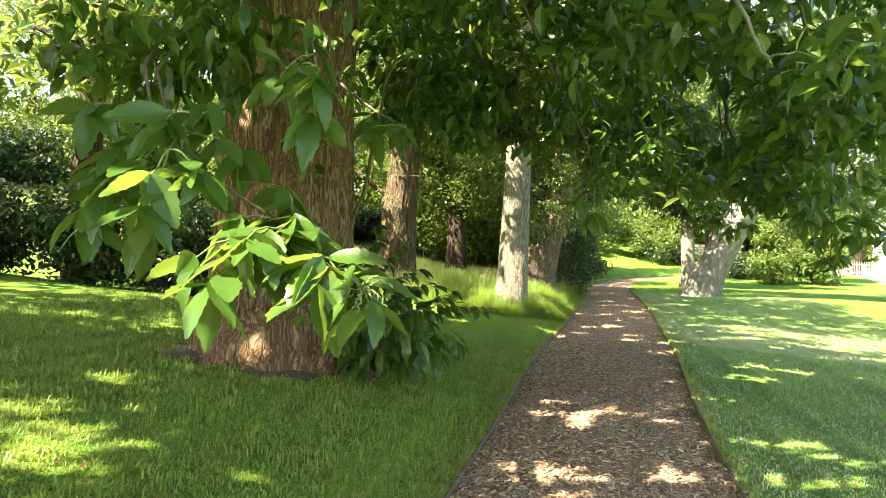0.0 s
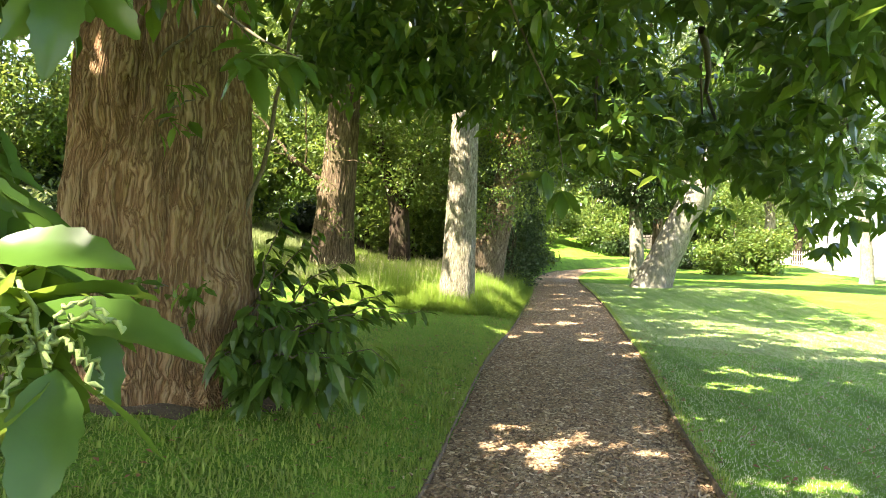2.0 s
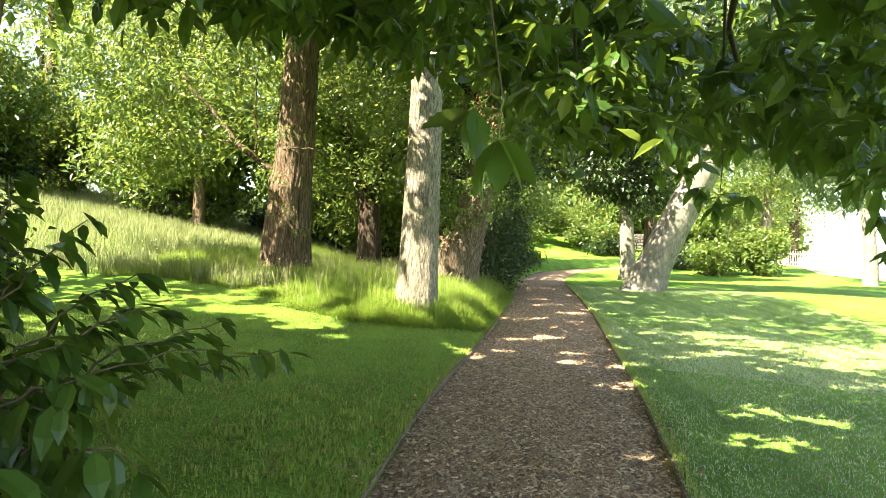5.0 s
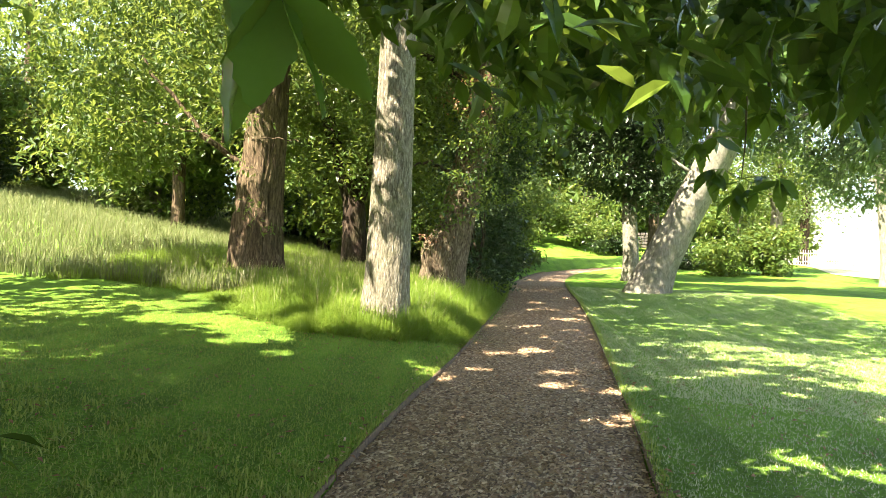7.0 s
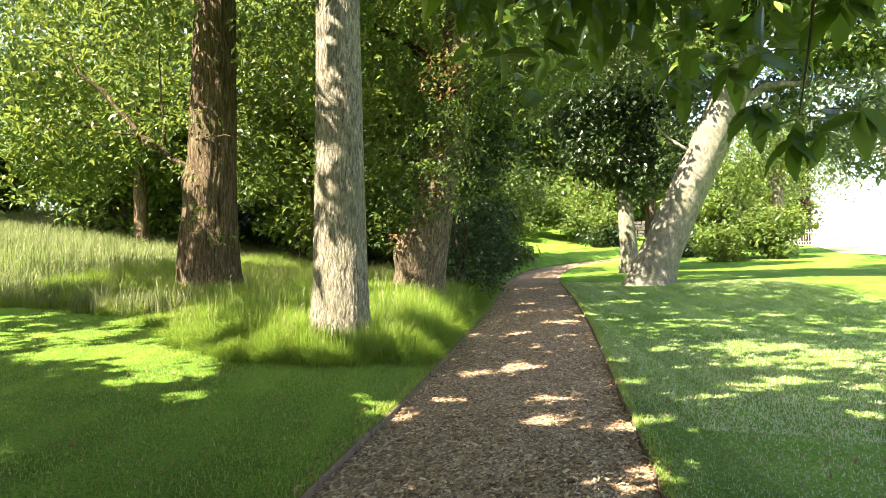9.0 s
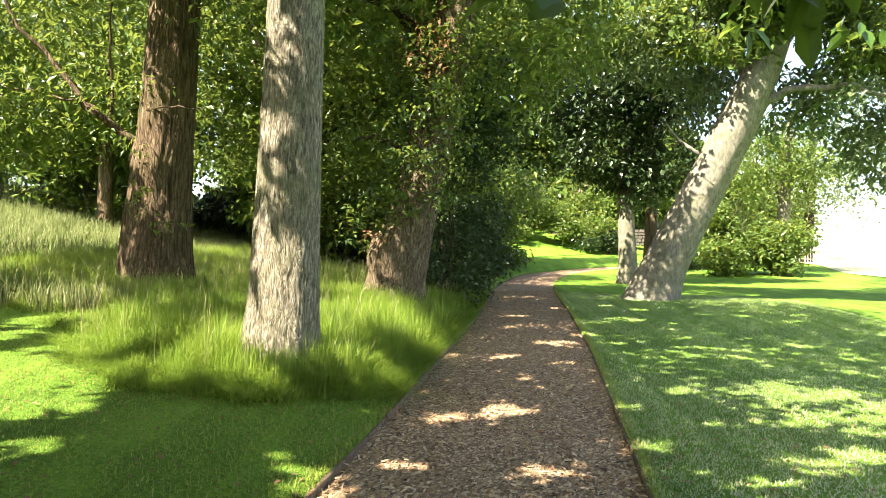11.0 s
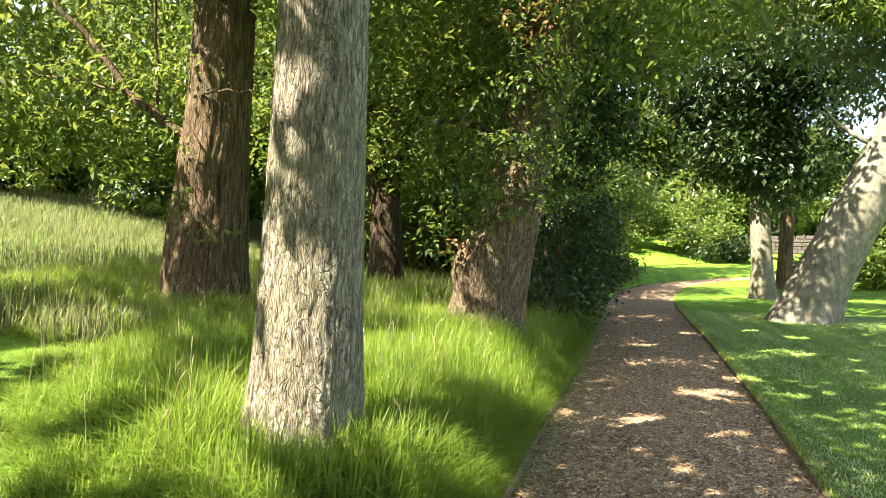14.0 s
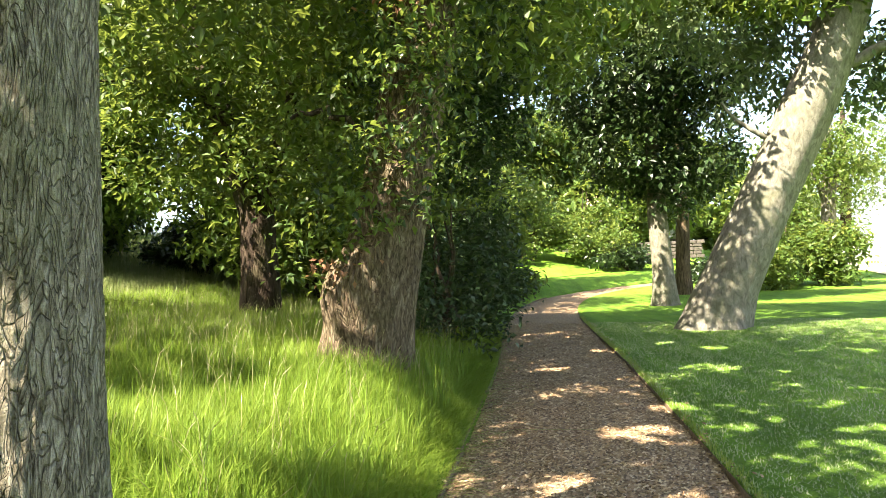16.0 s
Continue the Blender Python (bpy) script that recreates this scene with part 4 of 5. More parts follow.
        link_part("sucker_leaves", array_mesh("sucker_leaves", up - np.array(tree.location), f, CHESTNUT_LEAF), sucker, "dark green leaves of a basal sucker", "stuff")
    trunk_sprigs = [(-3.05, 4.88, 2.60, 0.2, 0.12, 0.22), (-3.1, 4.8, 1.42, 0.26, 0.1, 0.09), (-3.0, 4.85, 1.15, 0.18, 0.1, 0.08), (-3.0, 5.0, 3.1, 0.25, 0.15, 0.25)]
    limbs_part(tree, [(bend((-3.6, 5.2, q[2] - 0.12), (q[0], q[1], q[2]), -0.05, 0.01, 7), 0.012, 0.004) for q in trunk_sprigs], TWIG, 6, "sprig_stem")
    crown_part(tree, "trunk_sprig", trunk_sprigs, 46, 5, 0.07, 0.15, 0.40, 0.6, CHESTNUT_LEAF, BROAD, None, "small leafy sprigs sprouting from the bark", 0.3)

    # boughs that hang beside the path, leaf by leaf
    leaf_meshes = [big_leaf("leaf", 0.24, 0.43, 0.10, 0.16, 1), big_leaf("leaf", 0.26, 0.39, 0.22, 0.25, 2), big_leaf("leaf", 0.215, 0.47, 0.05, 0.1, 3)]

    def bough(path, r0, tips, per):
        v, f = tube_arrays(np.array(path), np.linspace(r0, 0.004, len(path)), 7)
        b = link_part("bough", array_mesh("bough", v - np.array(tree.location), f, TWIG, True), tree, "leafy drooping bough")
        for t in tips:
            t = np.array(t)
            near = np.array(path)[np.argmin(np.linalg.norm(np.array(path) - t, axis=1))]
            tw = bend(near, t, -0.03, 0.006, 6)
            v, f = tube_arrays(tw, np.linspace(0.005, 0.003, 6), 6)
            link_part("twig", array_mesh("twig", v - np.array(tree.location), f, GREEN_TWIG, True), b)
            turn = RNG.uniform(0, 6.28)
            for k in range(per):
                a = turn + k * 2.4
                ob = link_part("leaf", leaf_meshes[k % 3], b)
                at = tw[-1 - (k // 3 if k > 4 else 0)] + RNG.normal(0, 0.008, 3)
                ob.matrix_local = pose(*(at - np.array(tree.location)), math.degrees(-RNG.normal(0.86 if k < 7 else 0.45, 0.33)), RNG.normal(0, 20), math.degrees(a)) @ Matrix.Scale(RNG.uniform(0.72, 1.12), 4)
    bough([(-3.3, 3.6, 3.3), (-2.9, 2.9, 2.7), (-2.3, 2.5, 2.1), (-1.7, 2.25, 1.85), (-1.25, 2.1, 1.68), (-0.98, 2.0, 1.52)], 0.011,
          [(-0.78, 1.90, 1.42), (-0.92, 2.04, 1.50), (-1.05, 1.95, 1.56), (-1.12, 2.12, 1.62), (-1.26, 1.82, 1.62), (-1.37, 1.74, 1.45), (-1.22, 2.05, 1.72), (-1.4, 2.22, 1.86), (-1.52, 2.05, 1.72), (-0.98, 1.86, 1.46), (-1.3, 1.95, 1.55), (-1.55, 1.85, 1.55)], 11)
    bough([(-3.4, 3.5, 3.3), (-3.0, 2.9, 2.75), (-2.6, 2.6, 2.35), (-2.2, 2.35, 2.15), (-1.9, 2.1, 2.1), (-1.8, 1.95, 2.0)], 0.012,
          [(-1.84, 1.86, 1.76), (-1.87, 2.0, 2.16), (-2.1, 2.2, 2.0), (-2.3, 2.3, 1.86), (-2.5, 2.3, 2.1), (-2.7, 2.4, 1.92), (-1.7, 2.3, 2.05), (-2.0, 2.4, 2.3), (-2.4, 2.1, 1.72), (-2.9, 2.55, 2.05), (-3.0, 2.5, 1.8), (-2.2, 2.0, 1.85), (-2.6, 2.2, 2.3), (-1.65, 2.0, 1.9), (-2.0, 2.05, 1.7)], 10)
    bough([(-2.8, 4.4, 3.4), (-2.2, 3.5, 3.0), (-1.75, 2.9, 2.7), (-1.5, 2.55, 2.5)], 0.010, [(-1.42, 2.45, 2.42), (-1.5, 2.55, 2.28), (-1.65, 2.6, 2.5), (-1.9, 2.8, 2.55)], 7)
    hang = np.array((-0.82, 1.92, 1.44)) - np.array(tree.location)
    v, f = tube_arrays(hang + bend((-0.05, 0.03, 0.05), (0, 0, 0), 0, 0.0, 5), np.full(5, 0.004), 6)
    stalk = link_part("catkin_stalk", array_mesh("catkin_stalk", v, f, GREEN_TWIG, True), tree, "pale green catkins hanging among the leaves")
    for k in range(13):
        ang = k * 2.4
        ln = RNG.uniform(0.10, 0.19)
        end = (math.cos(ang) * ln * 0.6, math.sin(ang) * ln * 0.6, RNG.uniform(-0.13, 0.05))
        p = hang + bend((0, 0, 0), end, -0.03, 0.004, 26)
        v, f = tube_arrays(p, 0.0022 + 0.0022 * (np.arange(26) % 2), 6)
        link_part("catkin", array_mesh("catkin", v, f, CATKIN, True), stalk)
    bough([(-3.0, 4.9, 3.3), (-2.6, 4.6, 3.0), (-2.2, 4.4, 2.75), (-1.9, 4.3, 2.6)], 0.014, [(-2.0, 4.4, 2.62), (-2.3, 4.4, 2.7), (-2.1, 4.1, 2.55)], 8)
    bough([(-1.4, 5.0, 4.0), (-1.2, 5.9, 3.3), (-1.0, 6.3, 2.8), (-0.95, 6.4, 2.35)], 0.012, [(-0.95, 6.35, 2.16), (-1.1, 6.5, 2.34)], 5)
    bough([(0.0, 9.0, 3.8), (0.05, 10.4, 3.2), (0.1, 11.2, 2.8), (0.1, 11.6, 2.55)], 0.014, [(0.05, 11.5, 2.42), (0.2, 11.6, 2.45), (-0.15, 11.5, 2.62), (0.35, 11.4, 2.5), (-0.25, 11.5, 2.85), (0.25, 11.1, 3.0)], 8)
    bough([(1.2, 8.0, 3.3), (1.25, 9.0, 2.6), (1.3, 9.6, 2.1), (1.3, 9.7, 1.9)], 0.014, [(1.25, 9.6, 1.92), (1.4, 9.7, 2.0), (1.1, 9.5, 2.15), (1.5, 9.4, 2.2), (1.2, 9.2, 2.4), (0.95, 8.6, 2.45)], 8)


def grey_tree():
    x, y = -4.75, 15.55
    z = high(x, y)
    tree = thing("oak_tree", (x, y, z), "tall straight oak with grey furrowed bark in long grass", "tree")
    trunk_part(tree, [(x - 0.05, y, z - 0.25), (x, y, z + 0.6), (x + 0.02, y, z + 2.2), (x + 0.06, y, z + 5), (x + 0.1, y, z + 11)], [0.40, 0.345, 0.30, 0.265, 0.18], GREY_BARK,
               sides=180, rows=260, ridge=0.010, cells=26, tall=0.36, flare=0.22, lobes=4, seed=6)
    limbs_part(tree, [(bend((x, y, z + 6.5), (x + 3.5, y - 1, z + 9), -0.3, 0.05), 0.11, 0.03), (bend((x, y, z + 7), (x - 3.5, y + 1, z + 9.5), -0.3, 0.05), 0.11, 0.03)], GREY_BARK)
    # the second lobe is added out of view to shade the path
    crown_part(tree, "crown", [(x + 0.5, y, z + 9.0, 4.8, 4.4, 2.6), (x - 2.6, y + 0.6, z + 7.4, 2.8, 2.8, 1.3)], 1500, 9, 0.3, 0.30, 0.55, 0.4, WOOD_LEAF, SIMPLE)


def brown_tree():
    x, y = -10.3, 20.2
    z = high(x, y)
    tree = thing("chestnut_tree", (x, y, z), "stout brown-barked tree with sunlit twiggy sprouts on its trunk", "tree")
    trunk_part(tree, [(x, y, z - 0.3), (x, y, z + 0.8), (x + 0.1, y, z + 2.6), (x + 0.25, y, z + 5.0), (x + 0.3, y, z + 10)], [0.74, 0.64, 0.52, 0.46, 0.32], BROWN_BARK,
               sides=110, rows=150, ridge=0.028, cells=18, tall=0.1, flare=0.16, lobes=5, seed=9, knots=((-1.3, 2.7, 0.3, 0.1), (3.4, 2.9, 0.25, 0.1)))
    runs = [(bend((x - 0.35, y - 0.2, z + 2.9), (x - 2.6, y - 1.2, z + 5.4), 0.25, 0.05, 9), 0.085, 0.03), (bend((x - 1.0, y - 0.5, z + 3.5), (x - 3.4, y - 1.4, z + 3.9), -0.1, 0.04, 8), 0.03, 0.012),
            (bend((x + 0.1, y - 0.45, z + 2.9), (x + 0.9, y - 1.1, z + 1.5), -0.25, 0.03, 8), 0.022, 0.008), (bend((x + 0.1, y - 0.45, z + 3.4), (x + 1.7, y - 0.9, z + 3.2), -0.1, 0.03, 8), 0.02, 0.008),
            (bend((x - 0.8, y - 0.4, z + 3.4), (x - 0.75, y - 0.6, z + 5.5), 0, 0.03, 7), 0.035, 0.015)]
    limbs_part(tree, runs, BROWN_BARK)
    crown_part(tree, "trunk_sprig", [(x + 0.1, y - 0.7, z + 2.9, 0.7, 0.4, 0.5), (x - 0.1, y - 0.6, z + 3.5, 0.8, 0.5, 0.6), (x + 1.0, y - 1.0, z + 1.7, 0.7, 0.5, 0.5)], 300, 5, 0.14, 0.13, 0.4, 0.5, BRIGHT_LEAF, FOLDED, None, "pale sunlit sprouts round the trunk", 0.4)
    crown_part(tree, "crown", [(x - 2.6, y - 1.2, z + 4.4, 2.6, 1.8, 1.5), (x - 4.4, y - 0.6, z + 3.4, 2.2, 1.8, 1.1), (x + 0.6, y, z + 7.5, 3.8, 3.2, 2.4), (x - 4.5, y, z + 6.8, 3, 3, 2.0)], 2600, 9, 0.26, 0.22, 0.5, 0.45, WOOD_LEAF, SIMPLE, None, "light green leafy boughs")


def burr_oak():
    x, y = -5.75, 21.2
    z = high(x, y)
    tree = thing("oak_tree", (x, y, z), "old burred oak leaning over the path, half hidden by leafy shoots", "tree")
    trunk_part(tree, [(x - 0.15, y, z - 0.3), (x, y, z + 0.7), (x + 0.3, y, z + 2.0), (x + 0.75, y, z + 4.0), (x + 1.1, y, z + 6.0), (x + 1.4, y, z + 9)], [0.58, 0.49, 0.41, 0.38, 0.34, 0.26], BURR_BARK,
               sides=120, rows=150, ridge=0.024, cells=20, tall=0.14, flare=0.22, lobes=4, seed=12, knots=((-1.9, 1.3, 0.35, 0.18), (-1.4, 1.75, 0.3, 0.14), (3.6, 1.5, 0.3, 0.12), (-2.4, 0.35, 0.4, 0.08), (-1.0, 2.5, 0.3, 0.12)))
    limbs_part(tree, [(bend((x + 0.2, y - 0.4, z + 2.9), (x - 0.5, y - 1.0, z + 3.0), -0.1, 0.03), 0.05, 0.02), (bend((x + 1.1, y, z + 5.4), (x + 4.5, y - 1.0, z + 7), -0.3, 0.05), 0.16, 0.05), (bend((x + 0.8, y, z + 4.6), (x - 1.5, y - 0.8, z + 6.2), -0.2, 0.05), 0.12, 0.04)], DARK_BARK)
    shoots = [(x + 0.4, y - 0.8, z + 2.2, 0.75, 0.4, 0.7), (x + 0.75, y - 0.8, z + 3.2, 0.9, 0.45, 0.8), (x - 0.45, y - 0.5, z + 1.7, 0.5, 0.4, 0.8), (x + 1.1, y - 0.7, z + 4.2, 1.0, 0.6, 0.9), (x + 1.1, y - 0.4, z + 2.4, 0.35, 0.3, 0.7), (x - 0.5, y - 0.4, z + 3.0, 0.6, 0.4, 0.7)]
    crown_part(tree, "trunk_sprig", shoots, 420, 6, 0.13, 0.11, 0.55, 0.4, WOOD_LEAF, FOLDED, None, "leafy shoots sprouting round the burrs", 0.4)
    # the same shoots again, shade put in by a darker leaf colour
    crown_part(tree, "trunk_sprig", shoots[:5], 240, 6, 0.12, 0.11, 0.55, 0.4, DARK_LEAF, FOLDED, None, "leafy shoots darkened in colour for shade on the trunk", 0.4)
    crown_part(tree, "trunk_sprig", [(x - 0.1, y - 0.65, z + 1.35, 0.4, 0.2, 0.3), (x + 0.7, y - 0.7, z + 4.6, 0.6, 0.4, 0.7)], 90, 5, 0.1, 0.09, 0.55, 0.5, COPPER_LEAF, FOLDED, None, "withered brown leaves on the burrs", 0.4)
    crown_part(tree, "crown", [(x + 1.2, y + 0.5, z + 5.6, 3.6, 3.2, 1.9), (x + 2.6, y - 0.5, z + 7.6, 3.0, 3.0, 1.6), (x - 1.5, y, z + 5.6, 2.6, 2.6, 1.7), (x + 0.8, y, z + 9.0, 4.5, 4.0, 2.4)], 3000, 9, 0.24, 0.19, 0.55, 0.4, WOOD_LEAF, SIMPLE, None, "dense green oak crown")
    # dark bush beyond the trunk
    bx, by = -5.9, 24.6
    bush = thing("holly_bush", (bx, by, high(bx, by)), "dense dark evergreen bush close beside the path", "bush")
    limbs_part(bush, [(bend((bx, by, high(bx, by)), (bx + RNG.normal(0, 0.6), by + RNG.normal(0, 0.6), high(bx, by) + 2.2), 0, 0.05), 0.05, 0.015) for _ in range(5)], DARK_BARK)
    zb = high(bx, by)
    crown_part(bush, "crown", [(bx, by, zb + 1.0, 1.0, 1.3, 1.2), (bx + 0.2, by + 0.3, zb + 2.5, 1.2, 1.4, 1.1), (bx - 0.2, by + 0.8, zb + 3.9, 1.5, 1.5, 1.2), (bx - 0.3, by + 2.4, zb + 1.3, 1.0, 1.3, 1.4), (bx + 0.3, by - 0.3, zb + 4.8, 1.6, 1.4, 1.0)], 2600, 9, 0.2, 0.13, 0.6, 0.3, DARK_LEAF, SIMPLE, lambda p: p[:, 2] > land(p[:, 0], p[:, 1]) + 0.05)


def fork_tree():
    x, y = -11.0, 27.0
    z = high(x, y)
    tree = thing("oak_tree", (x, y, z), "dark forked woodland tree standing in long grass", "tree")
    trunk_part(tree, [(x, y, z - 0.3), (x, y, z + 1.0), (x - 0.05, y, z + 2.4), (x - 0.9, y, z + 4.6), (x - 1.8, y, z + 7.0), (x - 2.4, y, z + 10)], [0.46, 0.40, 0.36, 0.28, 0.24, 0.16], DARK_BARK, sides=70, rows=90, ridge=0.02, cells=16, flare=0.2, seed=15)
    limbs_part(tree, [(bend((x, y, z + 2.2), (x + 1.2, y + 0.3, z + 6.5), 0.1, 0.05), 0.22, 0.12), (bend((x - 1.2, y, z + 5.2), (x - 3.8, y - 0.6, z + 5.8), -0.3, 0.05), 0.1, 0.03), (bend((x + 0.5, y, z + 4), (x + 3.4, y - 0.8, z + 5.0), -0.3, 0.05), 0.1, 0.03)], DARK_BARK)
    crown_part(tree, "crown", [(x + 2.0, y - 0.6, z + 3.6, 2.4, 1.6, 1.2), (x - 2.0, y - 0.6, z + 4.2, 2.4, 1.6, 1.4), (x, y, z + 7.0, 4.5, 3.5, 2.4), (x + 3.5, y, z + 5.5, 2.2, 2.2, 1.6)], 3000, 9, 0.26, 0.22, 0.55, 0.4, WOOD_LEAF, SIMPLE)


def leaning_tree():
    x, y = -1.35, 30.2
    z = high(x, y)
    tree = thing("beech_tree", (x, y, z), "thick pale grey tree leaning over the lawn", "tree")
    trunk_part(tree, [(x - 0.35, y, z - 0.3), (x, y, z + 0.7), (x + 0.7, y, z + 2.2), (x + 1.68, y, z + 4.2), (x + 2.65, y - 0.1, z + 6.4), (x + 3.6, y - 0.2, z + 9.5)], [0.76, 0.68, 0.63, 0.59, 0.50, 0.34], PALE_BARK, sides=96, rows=120, ridge=0.012, cells=12, tall=0.4, flare=0.22, lobes=4, seed=18)
    limbs_part(tree, [(bend((x + 1.4, y, z + 3.9), (x + 0.1, y - 0.3, z + 4.9), 0.15, 0.04), 0.09, 0.03), (bend((x + 2.4, y, z + 5.4), (x + 5.5, y - 1, z + 5.2), -0.4, 0.06), 0.14, 0.04), (bend((x + 2.6, y, z + 6.0), (x + 0.0, y - 0.8, z + 8.0), -0.3, 0.06), 0.16, 0.05)], PALE_BARK)
    crown_part(tree, "crown", [(x + 2.4, y + 1.2, z + 5.8, 2.4, 1.2, 1.2), (x + 5.8, y + 0.6, z + 5.6, 2.4, 2.0, 1.6), (x + 4.6, y, z + 9.6, 5.0, 4.0, 2.2), (x + 0.4, y + 0.8, z + 7.8, 2.4, 2.0, 1.6), (x + 6.4, y + 1.6, z + 4.4, 1.8, 1.6, 1.3)], 3900, 8, 0.28, 0.24, 0.5, 0.5, GREY_LEAF, SIMPLE, None, "airy grey-green leafy crown")
    crown_part(tree, "crown", [(x + 1.4, y - 1.0, z + 7.6, 2.0, 1.2, 1.2), (x + 3.6, y - 1.2, z + 8.8, 2.6, 1.6, 1.4), (x + 5.6, y - 0.8, z + 7.0, 1.8, 1.4, 1.3)], 1700, 8, 0.26, 0.22, 0.55, 0.45, WOOD_LEAF, SIMPLE)
    # the two slim trees beyond it
    for (sx, sy, r, hgt, lean, lab) in ((-2.75, 38.2, 0.42, 9, -0.1, "slim pale tree with dark evergreen foliage hanging low"), (-2.1, 43.5, 0.34, 9, 0.1, "slim dark tree standing behind its neighbour")):
        sz = high(sx, sy)
        t = thing("holm_oak", (sx, sy, sz), lab, "tree")
        trunk_part(t, [(sx, sy, sz - 0.3), (sx, sy, sz + 1), (sx + lean, sy, sz + 3), (sx + lean, sy, sz + hgt)], [r, r * 0.85, r * 0.75, r * 0.4], PALE_BARK if r > 0.4 else BROWN_BARK, sides=48, rows=60, ridge=0.015, flare=0.35, seed=20)
        if r > 0.4:
            crown_part(t, "crown", [(sx - 0.6, sy, sz + 5.6, 2.2, 2.0, 2.0), (sx - 1.0, sy, sz + 7.8, 3.0, 2.6, 2.2), (sx + 1.4, sy, sz + 5.4, 1.5, 1.4, 1.8), (sx + 0.6, sy, sz + 4.0, 1.0, 1.2, 1.2), (sx + 1.2, sy, sz + 8.4, 2.8, 2.6, 2.0)], 3400, 9, 0.24, 0.24, 0.55, 0.4, DARK_LEAF, SIMPLE, None, "dense dark evergreen foliage")
        else:
            crown_part(t, "crown", [(sx + 0.8, sy, sz + 4.0, 1.8, 1.4, 1.0), (sx, sy, sz + 8, 3, 3, 2)], 900, 9, 0.25, 0.24, 0.5, 0.4, BRIGHT_LEAF, SIMPLE)


def wood_tree(x, y, r, hgt, lean, bark, leaf, balls, count, label, size=0.24, name="woodland_tree", seed=30):
    z = high(x, y)
    t = thing(name, (x, y, z), label, "tree", "trees of the wood")
    trunk_part(t, [(x, y, z - 0.4), (x, y, z + 1.2), (x + lean * 0.4, y, z + hgt * 0.4), (x + lean, y, z + hgt)], [r, r * 0.85, r * 0.7, r * 0.3], bark, sides=40, rows=50, ridge=0.02, flare=0.25, seed=seed)
    limbs_part(t, [(bend((x + lean * 0.4, y, z + hgt * 0.4), (x + bx * 0.7, y + by * 0.7, z + bz), -0.3, 0.08), r * 0.4, r * 0.1) for bx, by, bz, *_ in balls[:3]], bark)
    crown_part(t, "crown", [(x + bx, y + by, z + bz, rx, ry, rz) for bx, by, bz, rx, ry, rz in balls], count, 8, 0.38, size, 0.55, 0.4, leaf, SIMPLE)


def bush_thing(x, y, w, d, h, leaf, label, count, size=0.2, name="bush"):
    z = high(x, y)
    t = thing(name, (x, y, z), label, "bush", "bushes at the lawn's edge")
    limbs_part(t, [(bend((x, y, z - 0.1), (x + RNG.normal(0, w * 0.35), y + RNG.normal(0, d * 0.35), z + h * RNG.uniform(0.5, 0.9)), 0, 0.06), 0.06, 0.015) for _ in range(5)], DARK_BARK)
    balls = []
    for _ in range(13):
        q, lift = RNG.normal(0, 0.42, 2), RNG.uniform(0.12, 0.85)
        thin = 1.15 - 0.6 * lift
        balls.append((x + q[0] * w * thin, y + q[1] * d * thin, z + h * lift, w * RNG.uniform(0.28, 0.5), d * RNG.uniform(0.3, 0.5), h * RNG.uniform(0.12, 0.22)))
    crown_part(t, "crown", balls, count, 8, 0.3, size, 0.55, 0.35, leaf, SIMPLE, lambda p: p[:, 2] > land(p[:, 0], p[:, 1]) + 0.03, "", 0.15)


